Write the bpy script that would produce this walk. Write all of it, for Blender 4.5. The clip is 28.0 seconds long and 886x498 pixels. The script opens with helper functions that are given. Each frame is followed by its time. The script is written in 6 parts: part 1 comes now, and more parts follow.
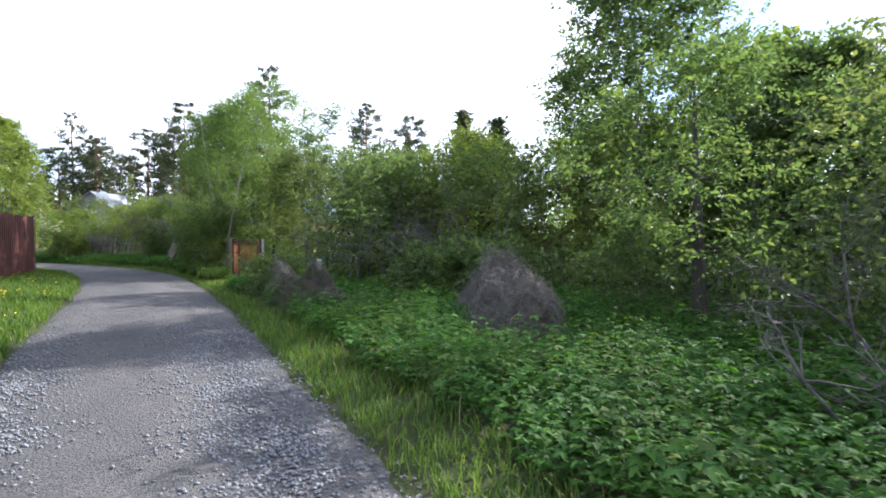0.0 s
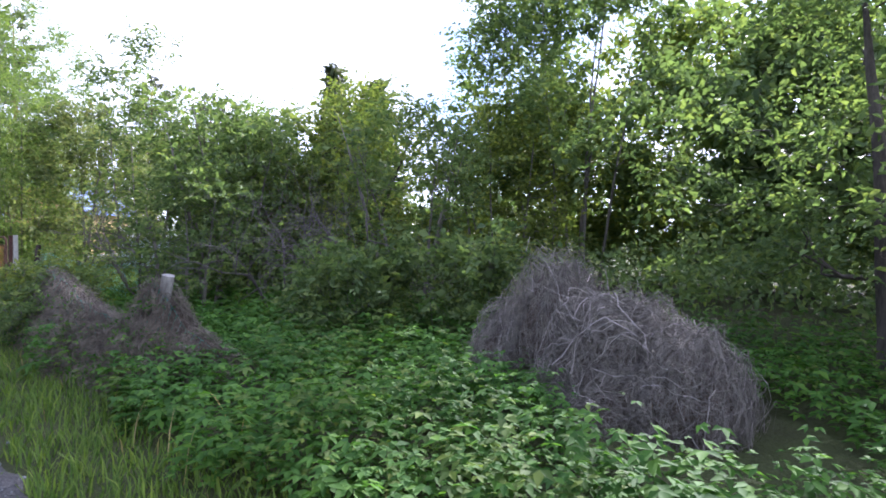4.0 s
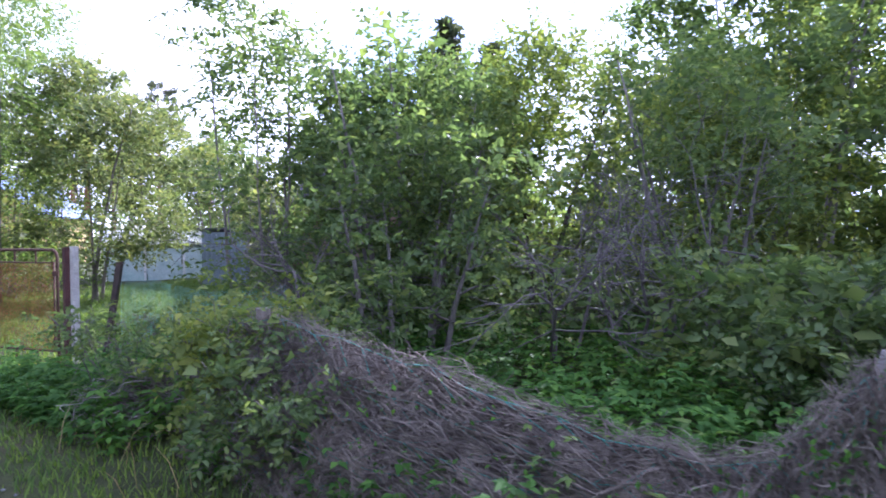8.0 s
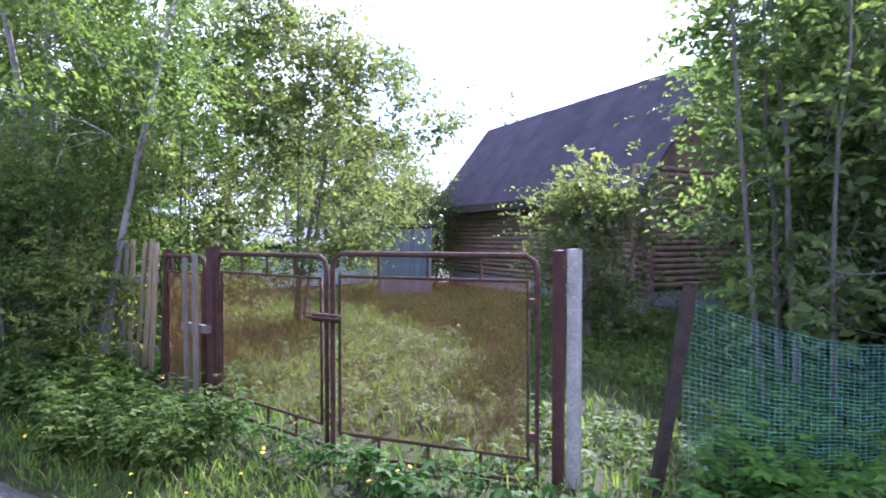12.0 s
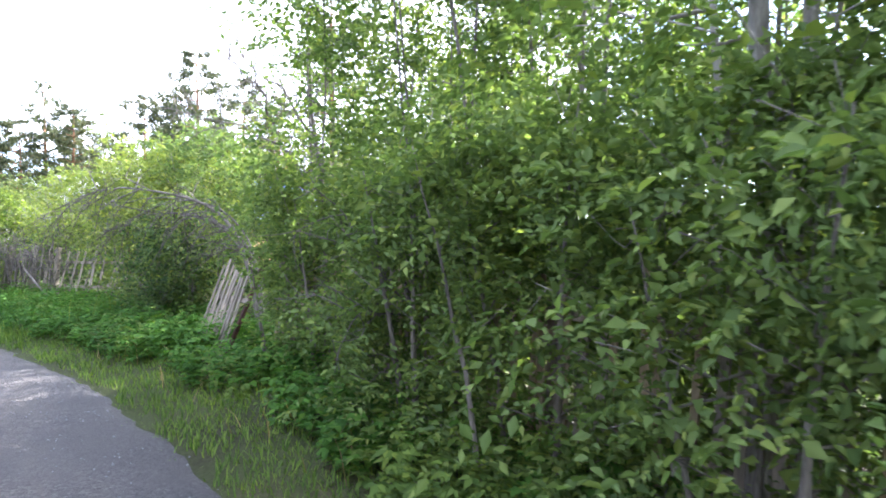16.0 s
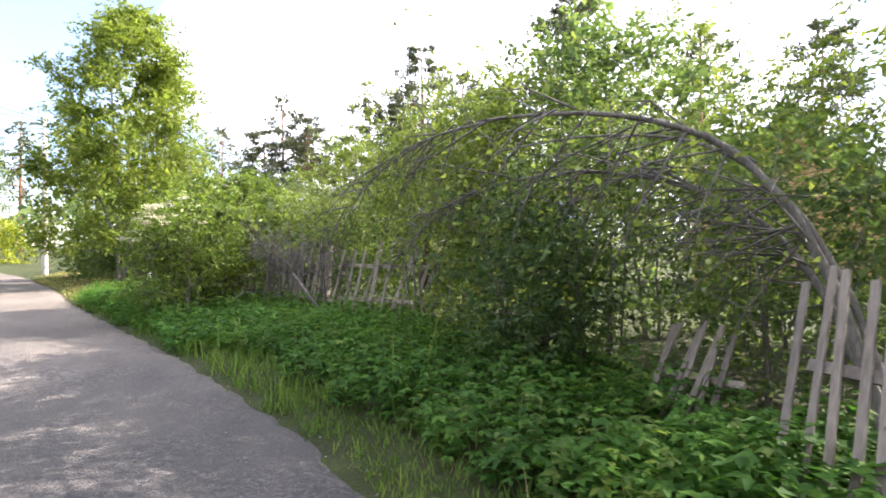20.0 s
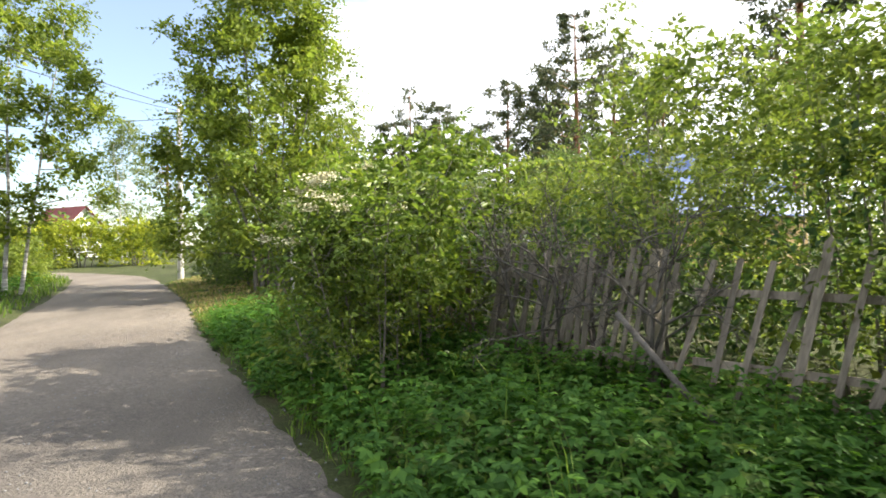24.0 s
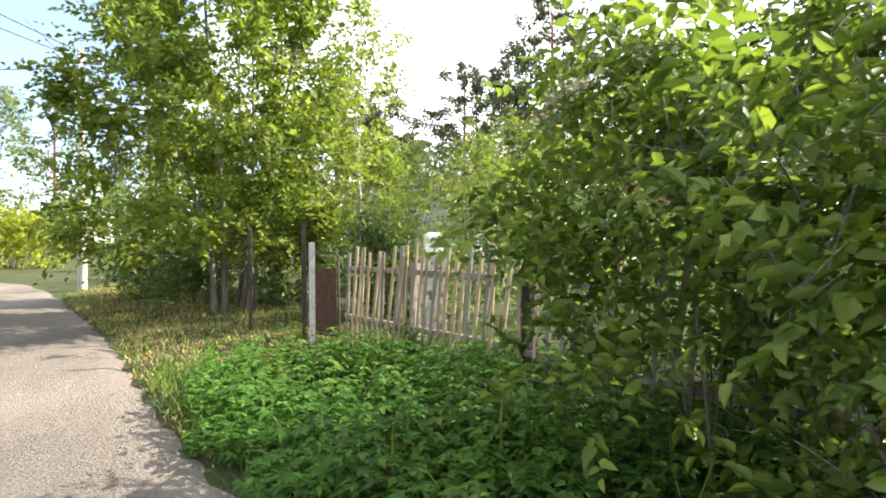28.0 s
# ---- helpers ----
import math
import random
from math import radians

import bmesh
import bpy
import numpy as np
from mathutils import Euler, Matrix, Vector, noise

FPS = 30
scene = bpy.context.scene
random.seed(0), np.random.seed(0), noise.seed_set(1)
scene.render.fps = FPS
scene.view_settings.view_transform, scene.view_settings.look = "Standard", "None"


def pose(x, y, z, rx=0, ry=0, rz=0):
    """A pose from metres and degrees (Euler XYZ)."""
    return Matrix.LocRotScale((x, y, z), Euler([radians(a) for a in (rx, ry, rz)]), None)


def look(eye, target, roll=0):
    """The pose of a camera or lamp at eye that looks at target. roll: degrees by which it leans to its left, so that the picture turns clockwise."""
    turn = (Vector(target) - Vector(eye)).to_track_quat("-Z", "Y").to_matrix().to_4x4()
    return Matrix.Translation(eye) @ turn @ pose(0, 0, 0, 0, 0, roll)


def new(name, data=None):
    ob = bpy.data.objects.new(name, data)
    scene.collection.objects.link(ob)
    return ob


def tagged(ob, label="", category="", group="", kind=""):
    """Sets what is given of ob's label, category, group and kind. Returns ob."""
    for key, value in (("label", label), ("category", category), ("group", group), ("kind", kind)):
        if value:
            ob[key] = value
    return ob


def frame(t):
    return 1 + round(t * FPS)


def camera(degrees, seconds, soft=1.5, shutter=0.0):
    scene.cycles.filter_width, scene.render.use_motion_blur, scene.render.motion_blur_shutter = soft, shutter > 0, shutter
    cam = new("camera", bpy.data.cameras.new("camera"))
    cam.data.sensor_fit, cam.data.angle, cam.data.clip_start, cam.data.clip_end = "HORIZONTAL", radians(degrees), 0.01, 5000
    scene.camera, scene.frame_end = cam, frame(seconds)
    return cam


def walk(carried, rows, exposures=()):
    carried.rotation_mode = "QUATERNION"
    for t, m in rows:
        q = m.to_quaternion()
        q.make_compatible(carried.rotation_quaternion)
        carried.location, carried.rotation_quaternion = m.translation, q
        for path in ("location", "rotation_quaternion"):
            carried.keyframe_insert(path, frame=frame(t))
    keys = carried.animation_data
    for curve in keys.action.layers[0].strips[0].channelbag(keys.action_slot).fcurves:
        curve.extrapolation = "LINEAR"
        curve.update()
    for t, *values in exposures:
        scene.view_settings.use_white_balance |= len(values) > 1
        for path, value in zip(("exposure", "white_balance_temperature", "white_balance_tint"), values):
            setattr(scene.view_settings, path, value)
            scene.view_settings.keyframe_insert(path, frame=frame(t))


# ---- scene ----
cam = camera(74.9, 28.0, 1.75, 0.15)
PATH = [
    (0.0, (0.002, -0.000, 1.561), (2.725, 4.191, 1.429), -0.19),
    (0.5, (0.209, 0.726, 1.564), (2.639, 5.094, 1.431), -0.36),
    (1.0, (0.403, 1.438, 1.557), (2.499, 5.976, 1.420), -0.53),
    (1.5, (0.652, 2.083, 1.564), (2.606, 6.683, 1.439), -0.61),
    (2.0, (0.904, 2.644, 1.548), (2.881, 7.234, 1.425), -0.68),
    (2.5, (1.087, 3.219, 1.509), (3.619, 7.529, 1.397), -0.33),
    (3.0, (1.168, 3.873, 1.507), (4.592, 7.514, 1.374), 0.22),
    (3.5, (1.186, 4.523, 1.491), (4.917, 7.848, 1.360), 0.27),
    (5.5, (1.391, 7.093, 1.421), (6.062, 8.872, 1.306), 0.38),
    (6.0, (1.357, 7.803, 1.435), (6.060, 9.497, 1.325), 0.29),
    (6.5, (1.323, 8.570, 1.455), (6.007, 10.315, 1.331), -0.15),
    (7.0, (1.315, 9.322, 1.475), (5.965, 11.157, 1.370), 0.01),
    (7.5, (1.356, 10.074, 1.483), (5.894, 12.169, 1.370), -0.33),
    (8.0, (1.394, 10.767, 1.510), (5.737, 13.242, 1.398), -0.32),
    (8.5, (1.452, 11.519, 1.538), (5.705, 14.146, 1.414), 0.11),
    (9.0, (1.501, 12.219, 1.549), (5.717, 14.904, 1.421), -0.06),
    (9.5, (1.609, 12.908, 1.544), (5.809, 15.618, 1.410), -0.07),
    (10.0, (1.701, 13.591, 1.534), (5.871, 16.346, 1.404), -0.03),
    (10.5, (1.818, 14.267, 1.524), (5.997, 17.010, 1.402), -0.03),
    (11.0, (1.878, 14.941, 1.513), (6.089, 17.634, 1.393), -0.05),
    (11.5, (1.873, 15.625, 1.499), (6.140, 18.228, 1.387), -0.08),
    (13.5, (2.031, 18.587, 1.458), (5.772, 21.903, 1.361), -0.02),
    (14.0, (2.163, 19.267, 1.450), (5.691, 22.809, 1.354), -0.35),
    (14.5, (2.238, 19.978, 1.470), (5.621, 23.660, 1.392), -0.08),
    (15.0, (2.321, 20.710, 1.495), (5.546, 24.530, 1.425), 0.14),
    (15.5, (2.386, 21.462, 1.522), (5.381, 25.464, 1.471), 0.11),
    (16.0, (2.418, 22.230, 1.538), (5.162, 26.409, 1.467), -0.11),
    (16.5, (2.425, 22.994, 1.559), (4.906, 27.336, 1.497), -0.12),
    (17.0, (2.387, 23.766, 1.541), (4.689, 28.203, 1.481), 0.06),
    (17.5, (2.310, 24.544, 1.512), (4.475, 29.051, 1.457), 0.09),
    (18.0, (2.226, 25.300, 1.488), (4.274, 29.861, 1.433), 0.02),
    (18.5, (2.100, 26.014, 1.461), (3.937, 30.665, 1.413), 0.03),
    (19.0, (1.973, 26.723, 1.432), (3.634, 31.439, 1.384), -0.15),
    (19.5, (1.819, 27.428, 1.421), (3.287, 32.208, 1.375), -0.23),
    (20.0, (1.660, 28.125, 1.404), (2.934, 32.959, 1.367), -0.19),
    (20.5, (1.470, 28.803, 1.393), (2.467, 33.703, 1.352), -0.38),
    (21.0, (1.277, 29.530, 1.421), (1.996, 34.478, 1.375), -0.34),
    (21.5, (1.075, 30.256, 1.450), (1.572, 35.231, 1.387), -0.27),
    (23.5, (0.397, 32.949, 1.462), (0.736, 37.937, 1.407), -0.55),
    (24.0, (0.186, 33.602, 1.475), (0.502, 38.591, 1.418), -0.68),
    (24.5, (-0.081, 34.271, 1.491), (0.223, 39.261, 1.427), -0.79),
    (25.0, (-0.395, 34.906, 1.498), (-0.087, 39.896, 1.443), -0.69),
    (25.5, (-0.796, 35.560, 1.503), (-0.472, 40.550, 1.437), -0.74),
    (26.0, (-1.162, 36.196, 1.482), (-0.817, 41.184, 1.415), -0.80),
    (26.5, (-1.470, 36.842, 1.465), (-1.048, 41.824, 1.398), -0.68),
    (27.0, (-1.741, 37.508, 1.454), (-1.160, 42.474, 1.386), -0.82),
    (27.5, (-2.011, 38.195, 1.499), (-1.231, 43.133, 1.413), -0.57),
    (28.0, (-2.206, 38.822, 1.493), (-1.147, 43.708, 1.420), -0.37),
]
walk(cam, [(t, look(eye, target, roll)) for t, eye, target, roll in PATH],
     [(0, 1.4, 5700, 16), (3.5, 1.75, 5600, 24), (6, 2.05, 5200, 37), (11, 2.1, 5150, 37), (14, 2.55, 5200, 31), (15.5, 2.95, 5600, 22), (18, 2.75, 5900, 18), (20, 2.2, 6300, 21), (21.5, 2.15, 6500, 19), (24, 1.7, 6700, 11), (26, 1.58, 6700, 7), (28, 1.98, 6600, 12)])


# ---- world and sun ----
SUN_AZ, SUN_EL = 84.0, 33.0   # degrees clockwise from +y, and above the horizon
world = bpy.data.worlds.new("sky")
scene.world = world
world.use_nodes = True
wn, wl = world.node_tree.nodes, world.node_tree.links
wn.clear()
w_out = wn.new("ShaderNodeOutputWorld")
w_bg = wn.new("ShaderNodeBackground")
w_sky = wn.new("ShaderNodeTexSky")
w_sky.sky_type = "NISHITA"
w_sky.sun_disc = False
w_sky.sun_elevation, w_sky.sun_rotation = radians(SUN_EL), radians(SUN_AZ)
w_sky.air_density, w_sky.dust_density, w_sky.ozone_density = 1.0, 0.4, 2.5
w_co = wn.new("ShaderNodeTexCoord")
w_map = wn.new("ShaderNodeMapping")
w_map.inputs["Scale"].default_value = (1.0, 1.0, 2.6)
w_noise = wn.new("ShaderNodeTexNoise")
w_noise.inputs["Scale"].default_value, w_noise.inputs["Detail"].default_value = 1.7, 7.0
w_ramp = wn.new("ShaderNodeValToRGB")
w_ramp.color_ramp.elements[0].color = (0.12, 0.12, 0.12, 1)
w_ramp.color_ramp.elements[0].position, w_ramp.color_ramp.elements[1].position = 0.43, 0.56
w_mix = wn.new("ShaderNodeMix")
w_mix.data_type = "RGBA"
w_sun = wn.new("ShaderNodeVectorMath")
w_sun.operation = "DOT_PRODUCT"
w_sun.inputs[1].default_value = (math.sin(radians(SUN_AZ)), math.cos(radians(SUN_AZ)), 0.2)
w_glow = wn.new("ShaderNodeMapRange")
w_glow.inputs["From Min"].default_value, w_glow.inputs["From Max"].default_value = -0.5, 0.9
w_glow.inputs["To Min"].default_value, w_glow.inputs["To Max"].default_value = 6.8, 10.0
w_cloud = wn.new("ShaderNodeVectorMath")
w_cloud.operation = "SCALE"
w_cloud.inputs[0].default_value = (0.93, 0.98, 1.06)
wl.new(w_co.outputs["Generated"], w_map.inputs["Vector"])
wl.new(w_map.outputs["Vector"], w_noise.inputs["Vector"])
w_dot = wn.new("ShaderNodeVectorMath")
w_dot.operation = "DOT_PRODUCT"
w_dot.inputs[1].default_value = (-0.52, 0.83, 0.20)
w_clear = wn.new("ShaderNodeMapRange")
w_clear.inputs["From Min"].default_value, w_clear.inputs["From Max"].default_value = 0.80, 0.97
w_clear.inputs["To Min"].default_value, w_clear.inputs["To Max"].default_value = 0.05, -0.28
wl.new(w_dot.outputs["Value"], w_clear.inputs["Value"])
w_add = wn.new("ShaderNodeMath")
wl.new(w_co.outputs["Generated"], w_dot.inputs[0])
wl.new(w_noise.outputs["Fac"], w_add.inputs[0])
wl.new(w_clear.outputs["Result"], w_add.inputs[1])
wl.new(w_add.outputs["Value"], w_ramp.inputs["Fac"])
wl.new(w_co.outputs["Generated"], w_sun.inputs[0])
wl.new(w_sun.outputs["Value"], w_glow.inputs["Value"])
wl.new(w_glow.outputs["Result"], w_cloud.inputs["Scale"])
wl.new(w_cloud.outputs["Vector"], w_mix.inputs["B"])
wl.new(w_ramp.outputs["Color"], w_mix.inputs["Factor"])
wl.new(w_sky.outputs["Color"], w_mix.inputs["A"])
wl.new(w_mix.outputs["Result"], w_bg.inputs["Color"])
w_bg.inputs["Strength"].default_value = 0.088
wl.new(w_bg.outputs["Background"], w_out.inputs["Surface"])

az, el = radians(SUN_AZ), radians(SUN_EL)
sun_dir = Vector((math.sin(az) * math.cos(el), math.cos(az) * math.cos(el), math.sin(el)))
sun = new("sun", bpy.data.lights.new("sun", "SUN"))
sun.data.energy, sun.data.angle, sun.data.color = 5.0, radians(0.5), (1.0, 0.93, 0.80)
sun.matrix_world = look(sun_dir * 50, (0, 0, 0))

# ---- materials ----
def node_mat(name, rough=0.8, metal=0.0, spec=0.3):
    m = bpy.data.materials.new(name)
    m.use_nodes = True
    p = m.node_tree.nodes["Principled BSDF"]
    p.inputs["Roughness"].default_value, p.inputs["Metallic"].default_value = rough, metal
    p.inputs["Specular IOR Level"].default_value = spec
    return m, m.node_tree.nodes, m.node_tree.links, p


def ramp_node(ns, stops):
    r = ns.new("ShaderNodeValToRGB")
    e = r.color_ramp.elements
    while len(e) < len(stops):
        e.new(0.5)
    for k, (pos, col) in zip(e, stops):
        k.position, k.color = pos, (*col, 1)
    return r


def noise_node(ns, ls, scale, detail=6.0, rough=0.6, coord="Object", stretch=(1, 1, 1)):
    co, mp, n = ns.new("ShaderNodeTexCoord"), ns.new("ShaderNodeMapping"), ns.new("ShaderNodeTexNoise")
    mp.inputs["Scale"].default_value = stretch
    n.inputs["Scale"].default_value, n.inputs["Detail"].default_value, n.inputs["Roughness"].default_value = scale, detail, rough
    ls.new(co.outputs[coord], mp.inputs["Vector"])
    ls.new(mp.outputs["Vector"], n.inputs["Vector"])
    return n


def mix_rgb(ns, ls, fac, a, b, mode="MIX"):
    m = ns.new("ShaderNodeMix")
    m.data_type, m.blend_type = "RGBA", mode
    for key, v in (("Factor", fac), ("A", a), ("B", b)):
        if isinstance(v, (int, float)):
            m.inputs[key].default_value = v
        elif isinstance(v, tuple):
            m.inputs[key].default_value = (*v, 1)
        else:
            ls.new(v, m.inputs[key])
    return m.outputs["Result"]


def leaf_mat(name, dark, light, trans=0.5, warm=(1.12, 1.22, 0.68), rough=0.62):
    """Foliage: a colour for each leaf, and light that shines through."""
    m, ns, ls, p = node_mat(name, rough, 0, 0.22)
    geo = ns.new("ShaderNodeNewGeometry")
    r = ramp_node(ns, [(0.0, dark), (0.75, light), (1.0, tuple(min(1, c * w) for c, w in zip(light, (1.3, 1.15, 0.9))))])
    ls.new(geo.outputs["Random Per Island"], r.inputs["Fac"])
    n = noise_node(ns, ls, 0.9, 3)
    big = ramp_node(ns, [(0.3, (0.72, 0.78, 0.8)), (0.7, (1.15, 1.12, 0.95))])
    ls.new(n.outputs["Fac"], big.inputs["Fac"])
    col = mix_rgb(ns, ls, 1.0, r.outputs["Color"], big.outputs["Color"], "MULTIPLY")
    ls.new(col, p.inputs["Base Color"])
    t = ns.new("ShaderNodeBsdfTranslucent")
    tc = mix_rgb(ns, ls, 1.0, col, warm, "MULTIPLY")
    ls.new(tc, t.inputs["Color"])
    mx = ns.new("ShaderNodeMixShader")
    mx.inputs["Fac"].default_value = trans
    ls.new(p.outputs["BSDF"], mx.inputs[1])
    ls.new(t.outputs["BSDF"], mx.inputs[2])
    ls.new(mx.outputs["Shader"], ns["Material Output"].inputs["Surface"])
    return m


def plain_mat(name, a, b, scale=8.0, rough=0.8, metal=0.0, bump=0.3, stretch=(1, 1, 1), fine=60.0, spec=0.3, by_object=0.0):
    """Two colours mixed by coarse noise, fine grain over them, and relief; by_object varies it from piece to piece."""
    m, ns, ls, p = node_mat(name, rough, metal, spec)
    n1 = noise_node(ns, ls, scale, 6, 0.65, stretch=stretch)
    r = ramp_node(ns, [(0.32, a), (0.68, b)])
    ls.new(n1.outputs["Fac"], r.inputs["Fac"])
    n2 = noise_node(ns, ls, fine, 4, 0.7, stretch=stretch)
    g = ramp_node(ns, [(0.3, (0.72, 0.72, 0.72)), (0.7, (1.2, 1.2, 1.2))])
    ls.new(n2.outputs["Fac"], g.inputs["Fac"])
    col = mix_rgb(ns, ls, 1.0, r.outputs["Color"], g.outputs["Color"], "MULTIPLY")
    if by_object:
        oi = ns.new("ShaderNodeObjectInfo")
        v = ramp_node(ns, [(0.0, (1 - by_object,) * 3), (1.0, (1 + by_object, 1 + by_object * 0.9, 1 + by_object * 0.7))])
        ls.new(oi.outputs["Random"], v.inputs["Fac"])
        col = mix_rgb(ns, ls, 1.0, col, v.outputs["Color"], "MULTIPLY")
    ls.new(col, p.inputs["Base Color"])
    if bump:
        b_ = ns.new("ShaderNodeBump")
        b_.inputs["Strength"].default_value, b_.inputs["Distance"].default_value = bump, 0.02
        ls.new(n2.outputs["Fac"], b_.inputs["Height"])
        ls.new(b_.outputs["Normal"], p.inputs["Normal"])
    return m


M_LEAF = leaf_mat("leaf_cherry", (0.074, 0.116, 0.047), (0.158, 0.218, 0.085), 0.48)
M_LEAF_H = leaf_mat("leaf_thicket", (0.088, 0.140, 0.044), (0.176, 0.246, 0.078), 0.46)
M_LEAF_Y = leaf_mat("leaf_young", (0.098, 0.138, 0.036), (0.200, 0.246, 0.064), 0.43)
# leaf colour darkened to carry the shade low among the bushes
M_LEAF_D = leaf_mat("leaf_shaded", (0.040, 0.078, 0.032), (0.095, 0.155, 0.058), 0.36)
M_LEAF_W = leaf_mat("leaf_willow", (0.090, 0.130, 0.056), (0.185, 0.225, 0.102), 0.45, (1.2, 1.2, 0.65))
M_LEAF_B = leaf_mat("leaf_birch", (0.115, 0.158, 0.034), (0.225, 0.275, 0.060), 0.5)
M_ELDER = leaf_mat("leaf_elder", (0.070, 0.115, 0.026), (0.180, 0.240, 0.052), 0.42, rough=0.40)
M_WEED = leaf_mat("leaf_weed", (0.034, 0.098, 0.016), (0.086, 0.190, 0.034), 0.45, rough=0.7)
M_WEED_Y = leaf_mat("leaf_nettle", (0.052, 0.098, 0.020), (0.115, 0.178, 0.038), 0.42, rough=0.7)
M_GRASS = leaf_mat("grass_blade", (0.056, 0.112, 0.021), (0.150, 0.225, 0.046), 0.4, rough=0.7)
M_DRY = leaf_mat("dry_grass", (0.22, 0.17, 0.08), (0.40, 0.33, 0.17), 0.25, (1.1, 1.0, 0.7), 0.8)
M_NEEDLE = leaf_mat("pine_needle", (0.040, 0.056, 0.032), (0.105, 0.118, 0.062), 0.2)
M_HEDGE = leaf_mat("leaf_hedge", (0.16, 0.21, 0.02), (0.33, 0.36, 0.04), 0.4)
M_BARK = plain_mat("bark_grey", (0.075, 0.068, 0.058), (0.22, 0.20, 0.175), 5, 0.9, 0, 0.8, (1, 1, 0.25), 40)
M_BARK_D = plain_mat("bark_dark", (0.035, 0.028, 0.022), (0.10, 0.085, 0.07), 5, 0.9, 0, 0.8, (1, 1, 0.25), 40)
M_BARK_P = plain_mat("bark_pine", (0.12, 0.055, 0.025), (0.28, 0.15, 0.08), 4, 0.9, 0, 0.8, (1, 1, 0.3), 30)
M_BARK_L = plain_mat("bark_pale", (0.14, 0.13, 0.115), (0.34, 0.32, 0.29), 5, 0.9, 0, 0.6, (1, 1, 0.3), 40)
M_BIRCH = plain_mat("bark_birch", (0.10, 0.09, 0.08), (0.62, 0.60, 0.55), 5, 0.8, 0, 0.4, (0.5, 0.5, 2.5), 30)
M_TWIG = plain_mat("dead_twig", (0.062, 0.055, 0.050), (0.165, 0.15, 0.136), 9, 0.95, 0, 0.2)
M_VINE = plain_mat("dead_vine", (0.080, 0.068, 0.055), (0.25, 0.215, 0.172), 7, 0.95, 0, 0.2)
# dark tone of the inner shells: shade between dead stems, put into colour
M_HEAP = plain_mat("vine_gap_shade", (0.045, 0.034, 0.026), (0.13, 0.10, 0.08), 14, 1.0, 0, 1.0)

# ---- mesh helpers ----
def tri_mesh(name, verts, tris, mat):
    me = bpy.data.meshes.new(name)
    verts, tris = np.asarray(verts, np.float32), np.asarray(tris, np.int32)
    me.vertices.add(len(verts))
    me.vertices.foreach_set("co", verts.ravel())
    me.loops.add(tris.size)
    me.loops.foreach_set("vertex_index", tris.ravel())
    me.polygons.add(len(tris))
    me.polygons.foreach_set("loop_start", np.arange(0, tris.size, 3, dtype=np.int32))
    me.materials.append(mat)
    me.update(calc_edges=True)
    return me


def child(ob, parent):
    ob.parent = parent
    return ob


def part(name, bm, mat, parent, label="", smooth=False):
    """Links a bmesh as one mesh object under a thing or a part."""
    me = bpy.data.meshes.new(name)
    if smooth:
        for f in bm.faces:
            f.smooth = True
    bm.to_mesh(me)
    bm.free()
    me.materials.append(mat)
    ob = new(name, me)
    if parent:
        ob.parent = parent
    return tagged(ob, label)


def empty(name, x, y, z=0.0, rz=0.0):
    ob = new(name)
    ob.matrix_basis = pose(x, y, z, 0, 0, rz)
    ob.empty_display_size = 0.2
    return ob


def box(bm, cx, cy, cz, sx, sy, sz, m=None, bevel=0.0):
    t = Matrix.Translation((cx, cy, cz)) @ Matrix.Diagonal((sx, sy, sz, 1))
    vs = bmesh.ops.create_cube(bm, size=1, matrix=(m @ t) if m else t)["verts"]
    if bevel:
        es = list({e for v in vs for e in v.link_edges})
        bmesh.ops.bevel(bm, geom=es, offset=bevel, segments=1, affect="EDGES")


def tube_arrays(pts, radii, sides=6):
    pts, n = np.asarray(pts, float), len(pts)
    tan = np.gradient(pts, axis=0)
    tan /= np.linalg.norm(tan, axis=1, keepdims=True) + 1e-9
    ref = np.array([0.31, 0.95, 0.05]) if abs(tan[:, 2]).mean() > 0.5 else np.array([0.1, 0.05, 1.0])
    u = np.cross(tan, ref)
    u /= np.linalg.norm(u, axis=1, keepdims=True) + 1e-9
    w = np.cross(tan, u)
    a = np.arange(sides) * 2 * np.pi / sides
    ring = u[:, None] * np.cos(a)[None, :, None] + w[:, None] * np.sin(a)[None, :, None]
    v = (pts[:, None] + ring * np.asarray(radii, float)[:, None, None]).reshape(-1, 3)
    i, j = np.meshgrid(np.arange(n - 1), np.arange(sides), indexing="ij")
    a0, a1 = i * sides + j, i * sides + (j + 1) % sides
    b0, b1 = a0 + sides, a1 + sides
    t = np.concatenate([np.stack([a0, a1, b1], -1).reshape(-1, 3), np.stack([a0, b1, b0], -1).reshape(-1, 3)])
    cap = [[(n - 1) * sides, (n - 1) * sides + k, (n - 1) * sides + k + 1] for k in range(1, sides - 1)]
    return v, np.concatenate([t, np.array(cap, int)])


class Build:
    """Gathers triangles into one mesh."""
    def __init__(self):
        self.v, self.t, self.n = [], [], 0

    def add(self, v, t):
        self.v.append(np.asarray(v, float))
        self.t.append(np.asarray(t, int) + self.n)
        self.n += len(v)

    def tube(self, pts, radii, sides=6):
        self.add(*tube_arrays(pts, radii, sides))

    def mesh(self, name, mat):
        return tri_mesh(name, np.concatenate(self.v), np.concatenate(self.t), mat)


def unit(a):
    return a / (np.linalg.norm(a, axis=-1, keepdims=True) + 1e-9)


